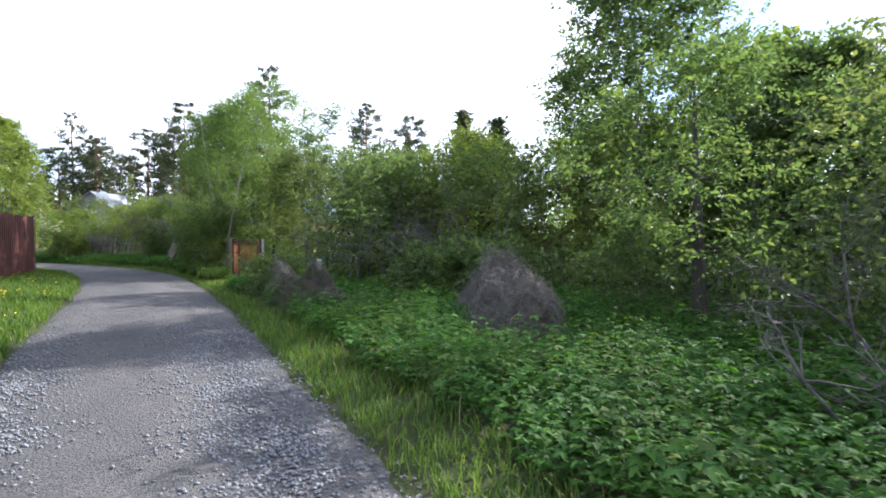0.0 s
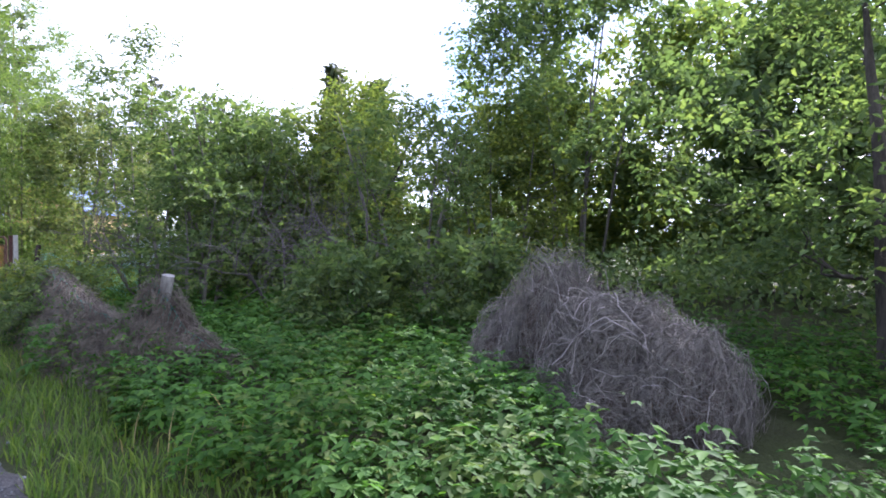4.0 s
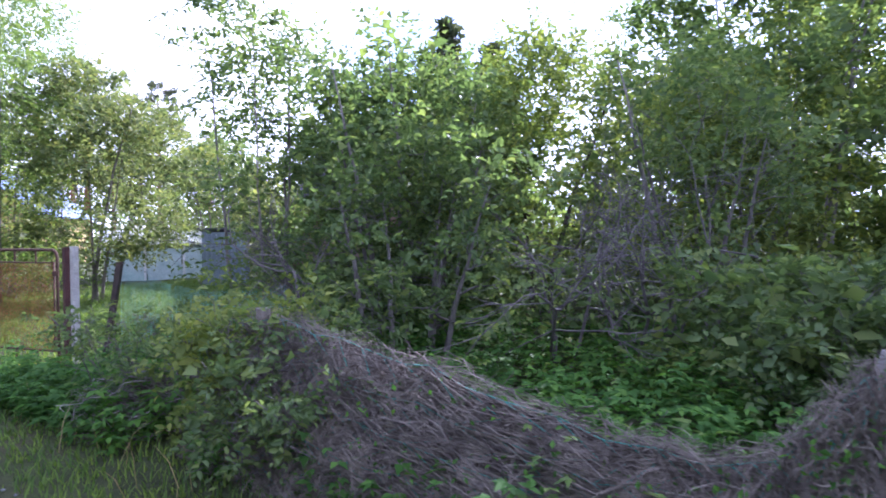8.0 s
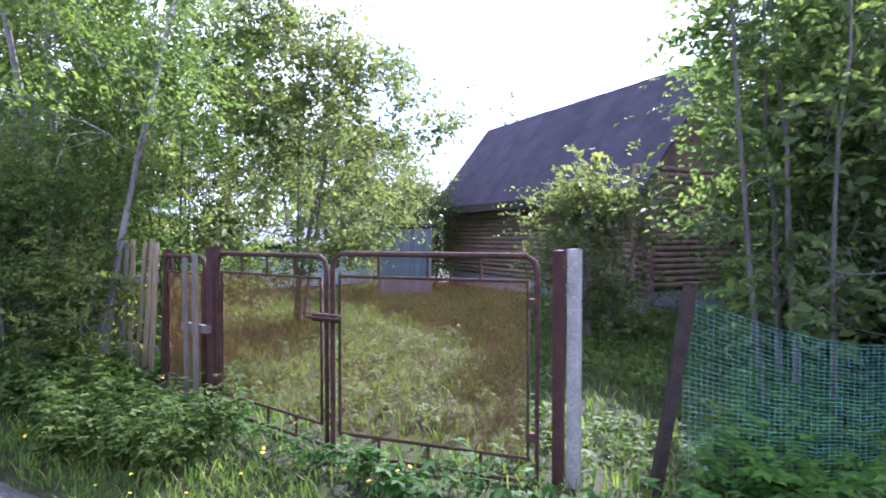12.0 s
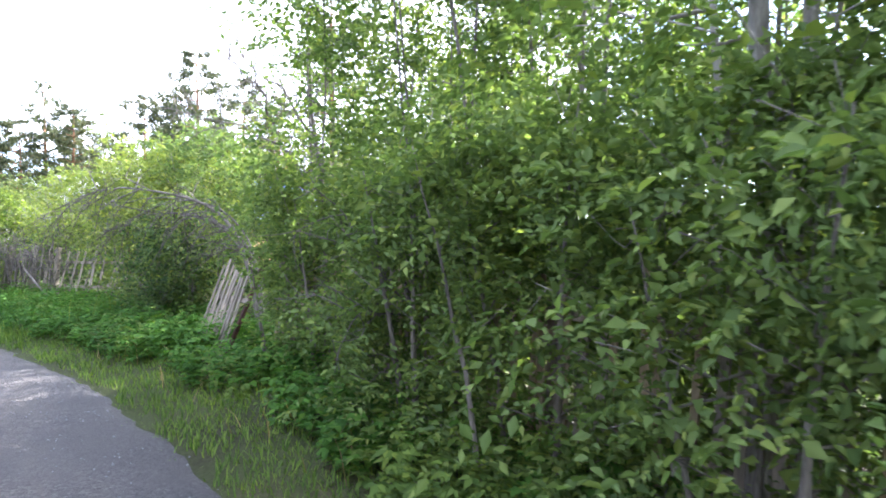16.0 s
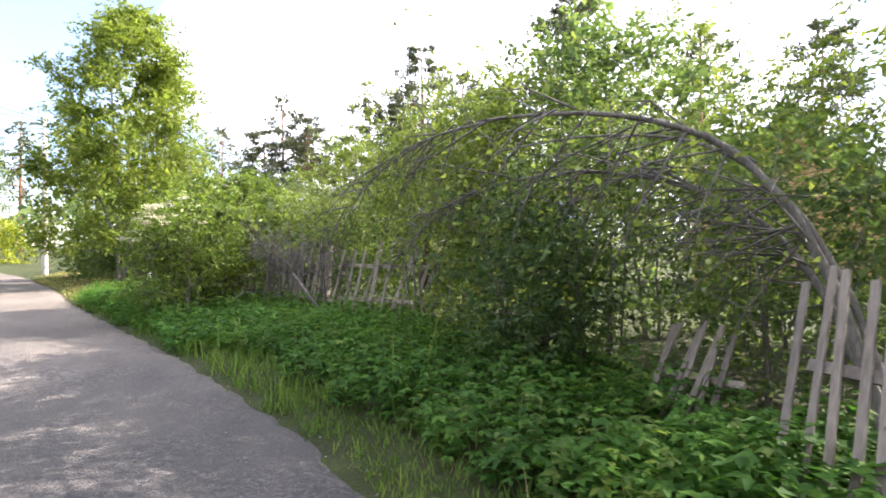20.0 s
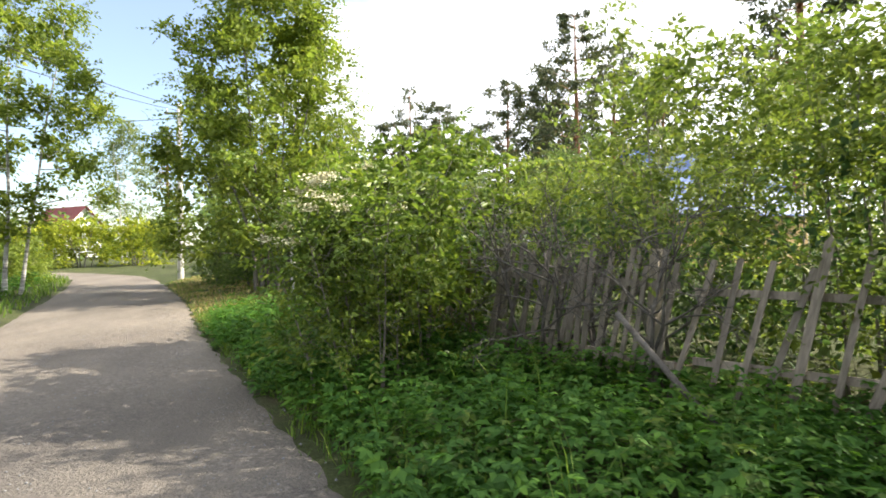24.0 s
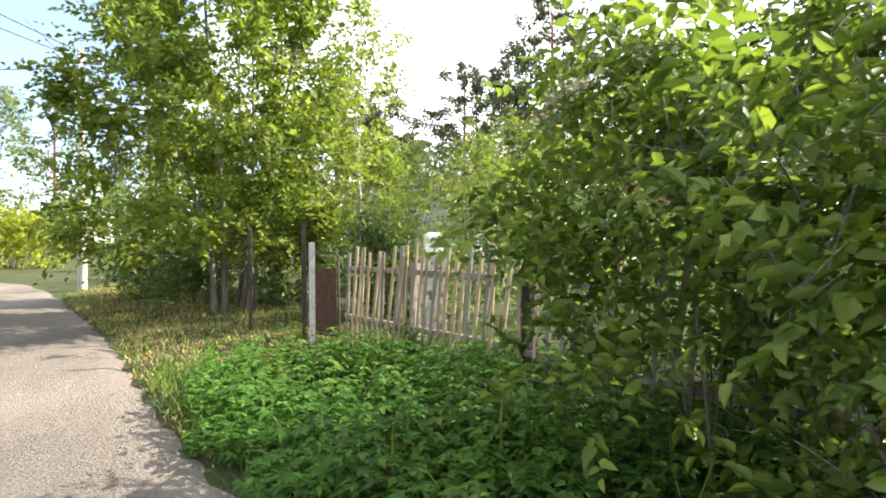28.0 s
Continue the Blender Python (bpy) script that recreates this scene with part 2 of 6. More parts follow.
def leaf_arrays(p, size, rng, up=0.5, aspect=0.55, fold=0.18, hang=0.15, fine=False, way=None, face=None):
    """Leaves at points p: each folded along its midrib; way and face give their directions and normals."""
    n = len(p)
    if way is None:
        nor = unit(rng.normal(size=(n, 3)) + np.array([0, 0, up * 1.6]))
        d = unit(np.cross(nor, rng.normal(size=(n, 3))))
        d = unit(d - np.array([0, 0, hang]))
    else:
        d, nor = way, unit(face - way * np.sum(face * way, 1, keepdims=True))
    side = np.cross(nor, d)
    s = np.broadcast_to(size, (n,))[:, None] * rng.uniform(0.6, 1.3, (n, 1))
    if fine:
        u, w = nor * s * fold, side * s * aspect * 0.5
        v = np.stack([p, p + d * s * 0.28 + w * 0.9 + u, p + d * s * 0.68 + w * 0.72 + u * 0.8, p + d * s - nor * s * 0.12, p + d * s * 0.68 - w * 0.72 + u * 0.8, p + d * s * 0.28 - w * 0.9 + u], 1).reshape(-1, 3)
        b = np.arange(n)[:, None] * 6
        return v, np.concatenate([b + np.array([q]) for q in ((0, 5, 4), (0, 4, 3), (0, 3, 2), (0, 2, 1))], 1).reshape(-1, 3)
    mid, wide = p + d * s * 0.42 + nor * s * fold, side * s * aspect * 0.5
    v = np.stack([p, mid + wide, p + d * s, mid - wide], 1).reshape(-1, 3)
    b = np.arange(n)[:, None] * 4
    t = np.concatenate([b + np.array([[0, 2, 1]]), b + np.array([[0, 3, 2]])], 1).reshape(-1, 3)
    return v, t


def spray_arrays(cen, rad, cnt, size, rng, up=0.5, aspect=0.55, flat=0.75, fine=False, per=9):
    """Leafy shoots: from each clump of the crown shoots grow outwards, and carry leaves to either side, in one plane."""
    own = np.repeat(np.arange(len(cen)), np.maximum(2, cnt // per))
    m, R = len(own), rad[own][:, None]
    st = cen[own] + rng.normal(0, 0.34, (m, 3)) * R * [1, 1, flat]
    d = unit(rng.normal(size=(m, 3)) * [1, 1, 0.7] + unit(cen[own] * [1, 1, 0] + 1e-6) * 0.75 + [0, 0, up * 0.7])
    nor = unit(np.array([0, 0, 1.0]) - d * d[:, 2:3] + rng.normal(0, 0.45, (m, 3)))
    length = R * rng.uniform(0.55, 1.25, (m, 1))
    side = unit(np.cross(d, nor))
    k = np.tile(np.arange(per), m)
    q = np.repeat(np.arange(m), per)
    u = ((k + 0.4 + rng.uniform(0, 0.5, len(k))) / per)[:, None]
    p = st[q] + d[q] * length[q] * u - np.array([0, 0, 0.22]) * length[q] * u * u
    sg = np.where(k == per - 1, 0.0, np.where(k % 2, 1.0, -1.0))[:, None]
    way = unit(d[q] * 0.6 + side[q] * sg * 0.85 + rng.normal(0, 0.28, (len(k), 3)) - [0, 0, 0.18])
    face = nor[q] + rng.normal(0, 0.38, (len(k), 3))
    p[:, 2] = np.maximum(p[:, 2], 0.12)
    return leaf_arrays(p, size * (0.72 + 0.45 * np.sin(np.pi * u[:, 0])), rng, up, aspect, fine=fine, way=way, face=face)


# ---- the lie of the land ----
R_Y = np.array([-60, -20, 2.9, 5.4, 8.5, 10.8, 14, 18, 22, 24, 27, 29.5, 32.3, 35.6, 38.9, 41.5, 44.4, 49.2, 58, 62, 66, 72, 80, 110])
R_X = np.array([-3.4, -0.3, 1.72, 1.98, 2.34, 2.62, 2.97, 3.3, 3.46, 3.45, 3.1, 2.65, 1.83, 0.5, -1.06, -2.3, -3.62, -5.6, -9.9, -12.2, -16.5, -26, -40, -100])
L_Y = np.array([-60, -20, 2.9, 8.6, 11, 15, 19, 24, 28, 32, 36, 40, 43, 46.3, 50, 55, 60.5, 64, 68, 74, 80, 110])
L_X = np.array([-6.6, -3.4, -1.25, -0.72, -0.5, -0.1, 0.25, 0.35, -0.1, -1.5, -3.2, -5.1, -6.6, -8.1, -9.7, -12.0, -14.8, -18.5, -25, -37, -49, -112])


def right_x(y):
    return np.interp(y, R_Y, R_X)


def left_x(y):
    return np.interp(y, L_Y, L_X)


def wave(x, y, s=1.0, k=0.0):
    return (np.sin(1.7 * s * x + 2.3 * s * y + k) + np.sin(3.1 * s * x - 1.9 * s * y + 1.3 + k) + np.sin(0.7 * s * x + 4.3 * s * y + 2.1 * k)) / 3


def land(x, y):
    """Height of the ground: the road is level, its verges rise a little."""
    x, y = np.asarray(x, float), np.asarray(y, float)
    dr, dl = x - right_x(y), left_x(y) - x
    out = np.maximum(dr, dl)
    rise = 0.11 * np.clip(out / 1.6, 0, 1) ** 0.8
    far = np.clip(out / 60, 0, 1) * 0.6
    return np.where(out > 0, rise + far + 0.035 * wave(x, y, 1.1) * np.clip(out, 0, 1), -0.03)


def at_land(x, y):
    return float(land(x, y))

# ---- ground and road ----
def ground_mat():
    m, ns, ls, p = node_mat("ground_soil", 0.95, 0, 0.2)
    a = noise_node(ns, ls, 0.8, 8, 0.65)
    r = ramp_node(ns, [(0.3, (0.045, 0.045, 0.022)), (0.52, (0.062, 0.078, 0.026)), (0.75, (0.095, 0.078, 0.045))])
    ls.new(a.outputs["Fac"], r.inputs["Fac"])
    b = noise_node(ns, ls, 35, 6, 0.7)
    g = ramp_node(ns, [(0.3, (0.55, 0.55, 0.55)), (0.7, (1.25, 1.25, 1.25))])
    ls.new(b.outputs["Fac"], g.inputs["Fac"])
    ls.new(mix_rgb(ns, ls, 1.0, r.outputs["Color"], g.outputs["Color"], "MULTIPLY"), p.inputs["Base Color"])
    bp = ns.new("ShaderNodeBump")
    bp.inputs["Strength"].default_value, bp.inputs["Distance"].default_value = 0.9, 0.05
    ls.new(b.outputs["Fac"], bp.inputs["Height"])
    ls.new(bp.outputs["Normal"], p.inputs["Normal"])
    return m


def road_mat():
    """Packed grey dirt with fine crushed stone, paler worn tracks and damp patches."""
    m, ns, ls, p = node_mat("road_dirt", 0.9, 0, 0.25)
    a = noise_node(ns, ls, 0.55, 8, 0.62, stretch=(1, 0.35, 1))
    r = ramp_node(ns, [(0.28, (0.066, 0.065, 0.068)), (0.5, (0.105, 0.10, 0.098)), (0.72, (0.16, 0.145, 0.13))])
    ls.new(a.outputs["Fac"], r.inputs["Fac"])
    r2 = ramp_node(ns, [(0.28, (0.125, 0.108, 0.092)), (0.5, (0.185, 0.160, 0.132)), (0.72, (0.255, 0.222, 0.185))])
    ls.new(a.outputs["Fac"], r2.inputs["Fac"])
    c0, sx, mr0 = ns.new("ShaderNodeTexCoord"), ns.new("ShaderNodeSeparateXYZ"), ns.new("ShaderNodeMapRange")
    mr0.inputs["From Min"].default_value, mr0.inputs["From Max"].default_value = 30.0, 42.0
    ls.new(c0.outputs["Object"], sx.inputs["Vector"])
    ls.new(sx.outputs["Y"], mr0.inputs["Value"])
    soil = mix_rgb(ns, ls, mr0.outputs["Result"], r.outputs["Color"], r2.outputs["Color"])
    co, vo = ns.new("ShaderNodeTexCoord"), ns.new("ShaderNodeTexVoronoi")
    vo.inputs["Scale"].default_value = 38
    ls.new(co.outputs["Object"], vo.inputs["Vector"])
    hv = ns.new("ShaderNodeSeparateColor")
    ls.new(vo.outputs["Color"], hv.inputs["Color"])
    st = ramp_node(ns, [(0.0, (0.72, 0.72, 0.74)), (0.6, (1.0, 1.0, 1.0)), (1.0, (1.5, 1.5, 1.5))])
    ls.new(hv.outputs["Red"], st.inputs["Fac"])
    mask = noise_node(ns, ls, 0.9, 5, 0.6)
    mr = ramp_node(ns, [(0.42, (0.12, 0.12, 0.12)), (0.62, (0.9, 0.9, 0.9))])
    ls.new(mask.outputs["Fac"], mr.inputs["Fac"])
    stone = mix_rgb(ns, ls, mr.outputs["Color"], (1.0, 1.0, 1.0), st.outputs["Color"])
    col = mix_rgb(ns, ls, 1.0, soil, stone, "MULTIPLY")
    f = noise_node(ns, ls, 90, 5, 0.75)
    g = ramp_node(ns, [(0.3, (0.55, 0.55, 0.56)), (0.7, (1.35, 1.34, 1.32))])
    ls.new(f.outputs["Fac"], g.inputs["Fac"])
    ls.new(mix_rgb(ns, ls, 1.0, col, g.outputs["Color"], "MULTIPLY"), p.inputs["Base Color"])
    ad = ns.new("ShaderNodeMath")
    ad.operation = "SUBTRACT"
    ls.new(f.outputs["Fac"], ad.inputs[0])
    ls.new(vo.outputs["Distance"], ad.inputs[1])
    bp = ns.new("ShaderNodeBump")
    bp.inputs["Strength"].default_value, bp.inputs["Distance"].default_value = 0.9, 0.02
    ls.new(ad.outputs["Value"], bp.inputs["Height"])
    ls.new(bp.outputs["Normal"], p.inputs["Normal"])
    return m


M_GROUND, M_ROAD = ground_mat(), road_mat()


def grid_mesh(name, xs, ys, z, mat):
    X, Y = np.meshgrid(xs, ys, indexing="ij")
    v = np.stack([X, Y, z(X, Y)], -1).reshape(-1, 3)
    i, j = np.meshgrid(np.arange(len(xs) - 1), np.arange(len(ys) - 1), indexing="ij")
    a = i * len(ys) + j
    b, c, d = a + len(ys), a + len(ys) + 1, a + 1
    t = np.concatenate([np.stack([a, b, c], -1).reshape(-1, 3), np.stack([a, c, d], -1).reshape(-1, 3)])
    me = tri_mesh(name, v, t, mat)
    for q in me.polygons:
        q.use_smooth = True
    return new(name, me)


gx = np.concatenate([[-1500, -700, -350, -180, -100, -70], np.arange(-50, -20, 2.5), np.arange(-20, 12, 0.32), np.arange(12, 50, 2.5), [60, 90, 150, 350, 700, 1500]])
gy = np.concatenate([[-1500, -700, -300, -120, -60, -30], np.arange(-20, -4, 2), np.arange(-4, 66, 0.4), np.arange(66, 130, 4), [150, 200, 350, 700, 1500]])
tagged(grid_mesh("ground", gx, gy, land, M_GROUND), "uneven ground of dark soil under grass and weeds", "ground", kind="structure")

ry = np.concatenate([np.arange(-50, -4, 0.5), np.arange(-4, 52, 0.12), np.arange(52, 108, 0.5)])
ru = np.linspace(0, 1, 13)
RU, RY = np.meshgrid(ru, ry, indexing="ij")
edge_r = right_x(RY) + 0.05 * wave(RY * 0.5, RY * 0.21, 1.3) + 0.035 * wave(RY, RY, 2.9) + 0.03 * wave(RY, RY, 7.3) + 0.12
edge_l = left_x(RY) + 0.06 * wave(RY * 0.5, RY * 0.3, 1.5, 2.0) + 0.04 * wave(RY, RY, 5.1) - 0.10
RX = edge_l + (edge_r - edge_l) * RU
RZ = 0.012 + 0.035 * np.sin(np.pi * RU) ** 0.7 - 0.02 * np.exp(-((RU - 0.3) / 0.1) ** 2) - 0.02 * np.exp(-((RU - 0.7) / 0.1) ** 2) + 0.008 * wave(RX, RY, 1.3)
RZ = np.where((RU < 0.01) | (RU > 0.99), -0.05, RZ)
rv = np.stack([RX, RY, RZ], -1).reshape(-1, 3)
ri, rj = np.meshgrid(np.arange(len(ru) - 1), np.arange(len(ry) - 1), indexing="ij")
ra = ri * len(ry) + rj
rt = np.concatenate([np.stack([ra, ra + len(ry), ra + len(ry) + 1], -1).reshape(-1, 3), np.stack([ra, ra + len(ry) + 1, ra + 1], -1).reshape(-1, 3)])
road = new("road", tri_mesh("road", rv, rt, M_ROAD))
for q in road.data.polygons:
    q.use_smooth = True
tagged(road, "narrow packed dirt road with crushed grey stone", "road", kind="structure")

# ---- trees and shrubs ----
LUSH = 1.0
GROUPS = {"hawthorn_bush": "bushes along the old fence", "elder_bush": "elders by the road", "maple_tree": "maples by the metal fence", "pine_tree": "pines on the skyline",
          "spruce_tree": "spruces on the skyline", "bird_cherry_tree": "bird cherries of the thickets", "hedge_bush": "bushes at the bend", "roadside_bush": "bushes on the far verge",
          "willow_bush": "distant willow bushes", "bramble_bush": "brambles round the netting", "apple_tree": "old apple trees", "raspberry_bush": "raspberries in the weeds",
          "gate_leaf": "gate leaves", "gate_post": "steel gate posts", "dead_shrub": "dead shrubs", "picket_fence": "old palings", "dead_vine_heap": "heaps of dead vines"}


def tree(name, x, y, h, spread, base, seed, leaves=9000, size=0.075, mat=M_LEAF, bark=M_BARK, stems=1, clumps=60,
         clump_r=0.42, lean=(0, 0), girth=0.09, label="", category="tree", flat=0.75, up=0.5, tops=0.0, foot=0.18, droop=0.0, aspect=0.55, fine=False, fill=0.08):
    """Trunks with limbs, and a crown of leaves gathered in clumps round the limbs' ends."""
    rng = np.random.default_rng(seed)
    leaves, clumps = int(leaves * LUSH), int(clumps * 1.25)
    root = empty(name, x, y, at_land(x, y) - 0.03)
    tagged(root, label, category, GROUPS.get(name, ""))
    lines, builds = [], []
    for k in range(stems):
        a = rng.uniform(0, 6.28)
        r0 = 0 if stems == 1 else foot * rng.uniform(0.4, 1)
        r1 = spread * (0.15 if stems == 1 else rng.uniform(0.15, 0.6))
        top = h * rng.uniform(0.68, 0.88) if stems > 1 else h * 0.86
        n = 9
        u = np.linspace(0, 1, n)
        px = r0 * np.cos(a) + (r1 * np.cos(a) + lean[0]) * u ** 1.4 + np.cumsum(rng.normal(0, 0.02 * h / n * 2, n)) * (u > 0)
        py = r0 * np.sin(a) + (r1 * np.sin(a) + lean[1]) * u ** 1.4 + np.cumsum(rng.normal(0, 0.02 * h / n * 2, n)) * (u > 0)
        pts = np.stack([px, py, u * top], -1)
        g = girth * (1 if stems == 1 else rng.uniform(0.5, 0.9))
        rad = g * 0.62 * (1 - u * 0.86) * np.where(u < 0.05, 1.3, 1)
        b = Build()
        b.tube(pts, rad, 7)
        lines.append(pts)
        builds.append(b)
    zc = rng.uniform(0, 1, clumps)
    prof = np.sin(np.pi * np.clip(0.24 + 0.72 * zc, 0, 1)) ** 0.8
    ang = rng.uniform(0, 6.28, clumps)
    rr = spread * prof * np.sqrt(rng.uniform(0.12, 1.0, clumps)) * (0.85 + 0.3 * np.sin(2 * ang + seed) * np.cos(3 * zc + seed))
    cz = base + (h - 0.8 * clump_r - base) * zc
    cen = np.stack([np.cos(ang) * rr + lean[0] * (cz / h) ** 1.4, np.sin(ang) * rr + lean[1] * (cz / h) ** 1.4, cz - droop * rr / spread * zc], -1)
    tipc = []
    for pts in lines:
        for f in (0.72, 0.86, 0.97):
            tipc.append(np.array([np.interp(f * pts[-1, 2], pts[:, 2], pts[:, q]) for q in range(3)]) + rng.normal(0, 0.3 * clump_r, 3) + [0, 0, 0.25 * clump_r])
    cen = np.concatenate([cen, np.array(tipc)])
    clumps = len(cen)
    # limbs fork: a clump hangs on the nearest point of a stem or of a limb that is already grown
    near = [min(np.linalg.norm(c[:2] - np.array([np.interp(c[2] * 0.8, pts[:, 2], pts[:, q]) for q in range(2)])) for pts in lines) for c in cen]
    node_p, node_k, node_r = [], [], []
    for k, pts in enumerate(lines):
        for f in np.linspace(0.12, 0.97, 14):
            node_p.append([np.interp(f * pts[-1, 2], pts[:, 2], pts[:, q]) for q in range(3)])
            node_k.append(k)
            node_r.append(max(0.006, girth * 0.30 * (1 - 0.8 * f)))
    for ci in np.argsort(near):
        c = cen[ci]
        N = np.array(node_p)
        dz = c[2] - N[:, 2]
        cost = np.linalg.norm(N - c, axis=1) + 1.2 * np.maximum(0, 0.12 - dz)
        j = int(np.argmin(cost))
        s, k, r0 = N[j], node_k[j], node_r[j] * 0.72
        mid = (s + c) / 2 + rng.normal(0, 0.10, 3) * min(1.0, cost[j]) + np.array([0, 0, -0.06 * min(1.0, cost[j])])
        r0 = max(0.0035, r0)
        builds[k].tube([s, (s + mid) / 2 + rng.normal(0, 0.02, 3), mid, (mid + c) / 2 + rng.normal(0, 0.03, 3), c + unit(c - s) * 0.1], [r0, r0 * 0.85, r0 * 0.7, r0 * 0.5, 0.003], 4)
        node_p += [mid, (mid + c) / 2, c]
        node_k += [k] * 3
        node_r += [r0 * 0.75, r0 * 0.65, r0 * 0.55]
        e = c + rng.normal(0, clump_r * 0.75, 3)
        builds[k].tube([mid, (mid + e) / 2 + rng.normal(0, 0.05, 3), e], [r0 * 0.5, r0 * 0.35, 0.0025], 3)
    for b in builds:
        child(new("trunk", b.mesh("trunk", bark)), root)
    w = rng.uniform(0.4, 1.7, clumps)
    cnt = np.maximum(3, (leaves * w / w.sum()).astype(int))
    rad = clump_r * (0.62 + 0.42 * w)
    if tops:
        k = rng.random(clumps) < 0.12
        cen[k, 2] += rng.uniform(0.2, 1.0, k.sum()) * tops
        rad = np.where(k, rad * 0.7, rad)
    v, t = spray_arrays(cen, rad, cnt, size, rng, up, aspect, flat, fine)
    # the close inner foliage
    inner = rng.integers(0, clumps, int(leaves * (0.03 if fine else fill)))
    p = cen[inner] + rng.normal(0, 0.30, (len(inner), 3)) * rad[inner][:, None]
    p[:, 2] = np.maximum(p[:, 2], 0.12)
    v2, t2 = leaf_arrays(p, size * (1.3 if fine else 1.7), rng, up, 0.7)
    v, t = np.concatenate([v, v2]), np.concatenate([t, t2 + len(v)])
    child(new("crown", tri_mesh("crown", v, t, mat)), root)
    return root


def conifer(name, x, y, h, spread, base, seed, kind="spruce", label="", dense=1.0):
    """A trunk with whorls of boughs: spruces taper to a point, pines carry open rounded pads."""
    rng = np.random.default_rng(seed)
    root = empty(name, x, y, at_land(x, y) - 0.05)
    tagged(root, label, "conifer tree", GROUPS.get(name, ""))
    b = Build()
    u = np.linspace(0, 1, 8)
    b.tube(np.stack([0.1 * np.sin(u * 3 + seed), 0.1 * np.cos(u * 2 + seed), u * h * 0.98], -1), 0.018 * h * (1 - 0.9 * u), 7)
    ps, n_whorl = [], 26 if kind == "spruce" else 15
    for i in range(n_whorl):
        f = (i + 0.5) / n_whorl
        z = base + (h - base) * f
        r = spread * ((1 - f) ** 0.8 + 0.05 if kind == "spruce" else math.sin(math.pi * (0.18 + 0.74 * f)) * rng.uniform(0.6, 1.1))
        for k in range(6 if kind == "spruce" else 5):
            a = rng.uniform(0, 6.28)
            l = r * rng.uniform(0.6, 1.1)
            tip = np.array([math.cos(a) * l, math.sin(a) * l, z + (-0.25 * l if kind == "spruce" else 0.22 * l)])
            b.tube([[0, 0, z], (np.array([0, 0, z]) + tip) / 2 + [0, 0, 0.06 * l], tip], [0.012 * h * (1 - f) * 0.4 + 0.01, 0.015, 0.005], 3)
            n = int(30 * dense * max(0.35, l)) + 3
            s = rng.uniform(0.25, 1, (n, 1)) ** 0.6 if kind == "spruce" else 1 - rng.uniform(0, 0.55, (n, 1)) ** 1.5
            ps.append(np.array([0, 0, z]) + (tip - [0, 0, z]) * s + rng.normal(0, 1, (n, 3)) * np.array([0.16, 0.16, 0.10]) * max(0.5, l * 0.7))
    child(new("trunk", b.mesh("trunk", M_BARK_P if kind == "pine" else M_BARK_D)), root)
    p = np.concatenate(ps)
    v, t = leaf_arrays(p, (0.34 / dense ** 0.3 if kind == "pine" else 0.30 / math.sqrt(dense)), rng, 0.2, 0.42, 0.1, 0.1)
    child(new("crown", tri_mesh("crown", v, t, M_NEEDLE)), root)
    return root

# right of the road, the overgrown plot
tree("apple_tree", 7.7, 5.0, 4.4, 2.4, 1.0, 11, 12000, 0.075, M_LEAF, M_BARK_D, 1, 70, 0.45, girth=0.19, fine=True, label="old apple tree with a dark crooked trunk, in full leaf")
tree("bird_cherry_tree", 13.3, 10.5, 9.2, 3.3, 2.4, 12, 24000, 0.12, M_LEAF, M_BARK, 8, 110, 0.6, foot=1.2, girth=0.08, fill=0.12, label="tall bird cherry with many thin stems and loose leaves")
tree("willow_tree", 14.2, 6.3, 5.9, 2.6, 0.8, 13, 17000, 0.14, M_LEAF, M_BARK_D, 4, 80, 0.6, foot=0.5, fill=0.25, label="dense round goat willow with dark foliage")
tree("apple_tree", 10.0, 13.9, 4.7, 2.4, 0.9, 14, 13000, 0.08, M_LEAF_Y, M_BARK_D, 2, 75, 0.48, girth=0.12, fill=0.17, label="apple tree with pale young leaves, overgrown")
tree("bird_cherry_tree", 8.9, 11.6, 3.8, 1.7, 0.9, 15, 5000, 0.08, M_LEAF, M_BARK, 5, 55, 0.45, foot=0.5, label="young bird cherry thicket behind the weeds")
tree("bird_cherry_tree", 6.75, 16.3, 5.4, 1.0, 0.8, 16, 7000, 0.075, M_LEAF, M_BARK, 4, 60, 0.38, foot=0.5, girth=0.06, fine=True, label="tall slender bird cherry with bare lower stems")
tree("bird_cherry_tree", 7.4, 14.6, 4.0, 1.6, 0.8, 17, 6000, 0.08, M_LEAF, M_BARK, 5, 60, 0.45, foot=0.6, fill=0.17, label="shaded bird cherry thicket by the netting")
tree("bird_cherry_tree", 6.2, 13.9, 2.6, 1.2, 0.5, 18, 4500, 0.075, M_LEAF, M_BARK, 5, 40, 0.4, foot=0.5, fine=True, label="low bird cherry thicket in the shade", category="shrub")
tree("bird_cherry_tree", 11.4, 15.2, 4.6, 1.4, 0.3, 27, 8000, 0.10, M_LEAF, M_BARK, 4, 50, 0.55, foot=0.6, fill=0.17, label="bird cherry between the plot and the house")
tree("bird_cherry_tree", 11.6, 11.4, 4.4, 2.0, 0.4, 19, 10000, 0.09, M_LEAF_Y, M_BARK, 4, 60, 0.55, foot=0.6, fill=0.17, label="sunlit bird cherry deep in the plot")
tree("bird_cherry_tree", 15.4, 12.4, 5.4, 2.6, 0.4, 20, 13000, 0.13, M_LEAF_Y, M_BARK, 4, 60, 0.6, foot=0.6, fill=0.2, label="broad sunlit bird cherry deep in the plot")
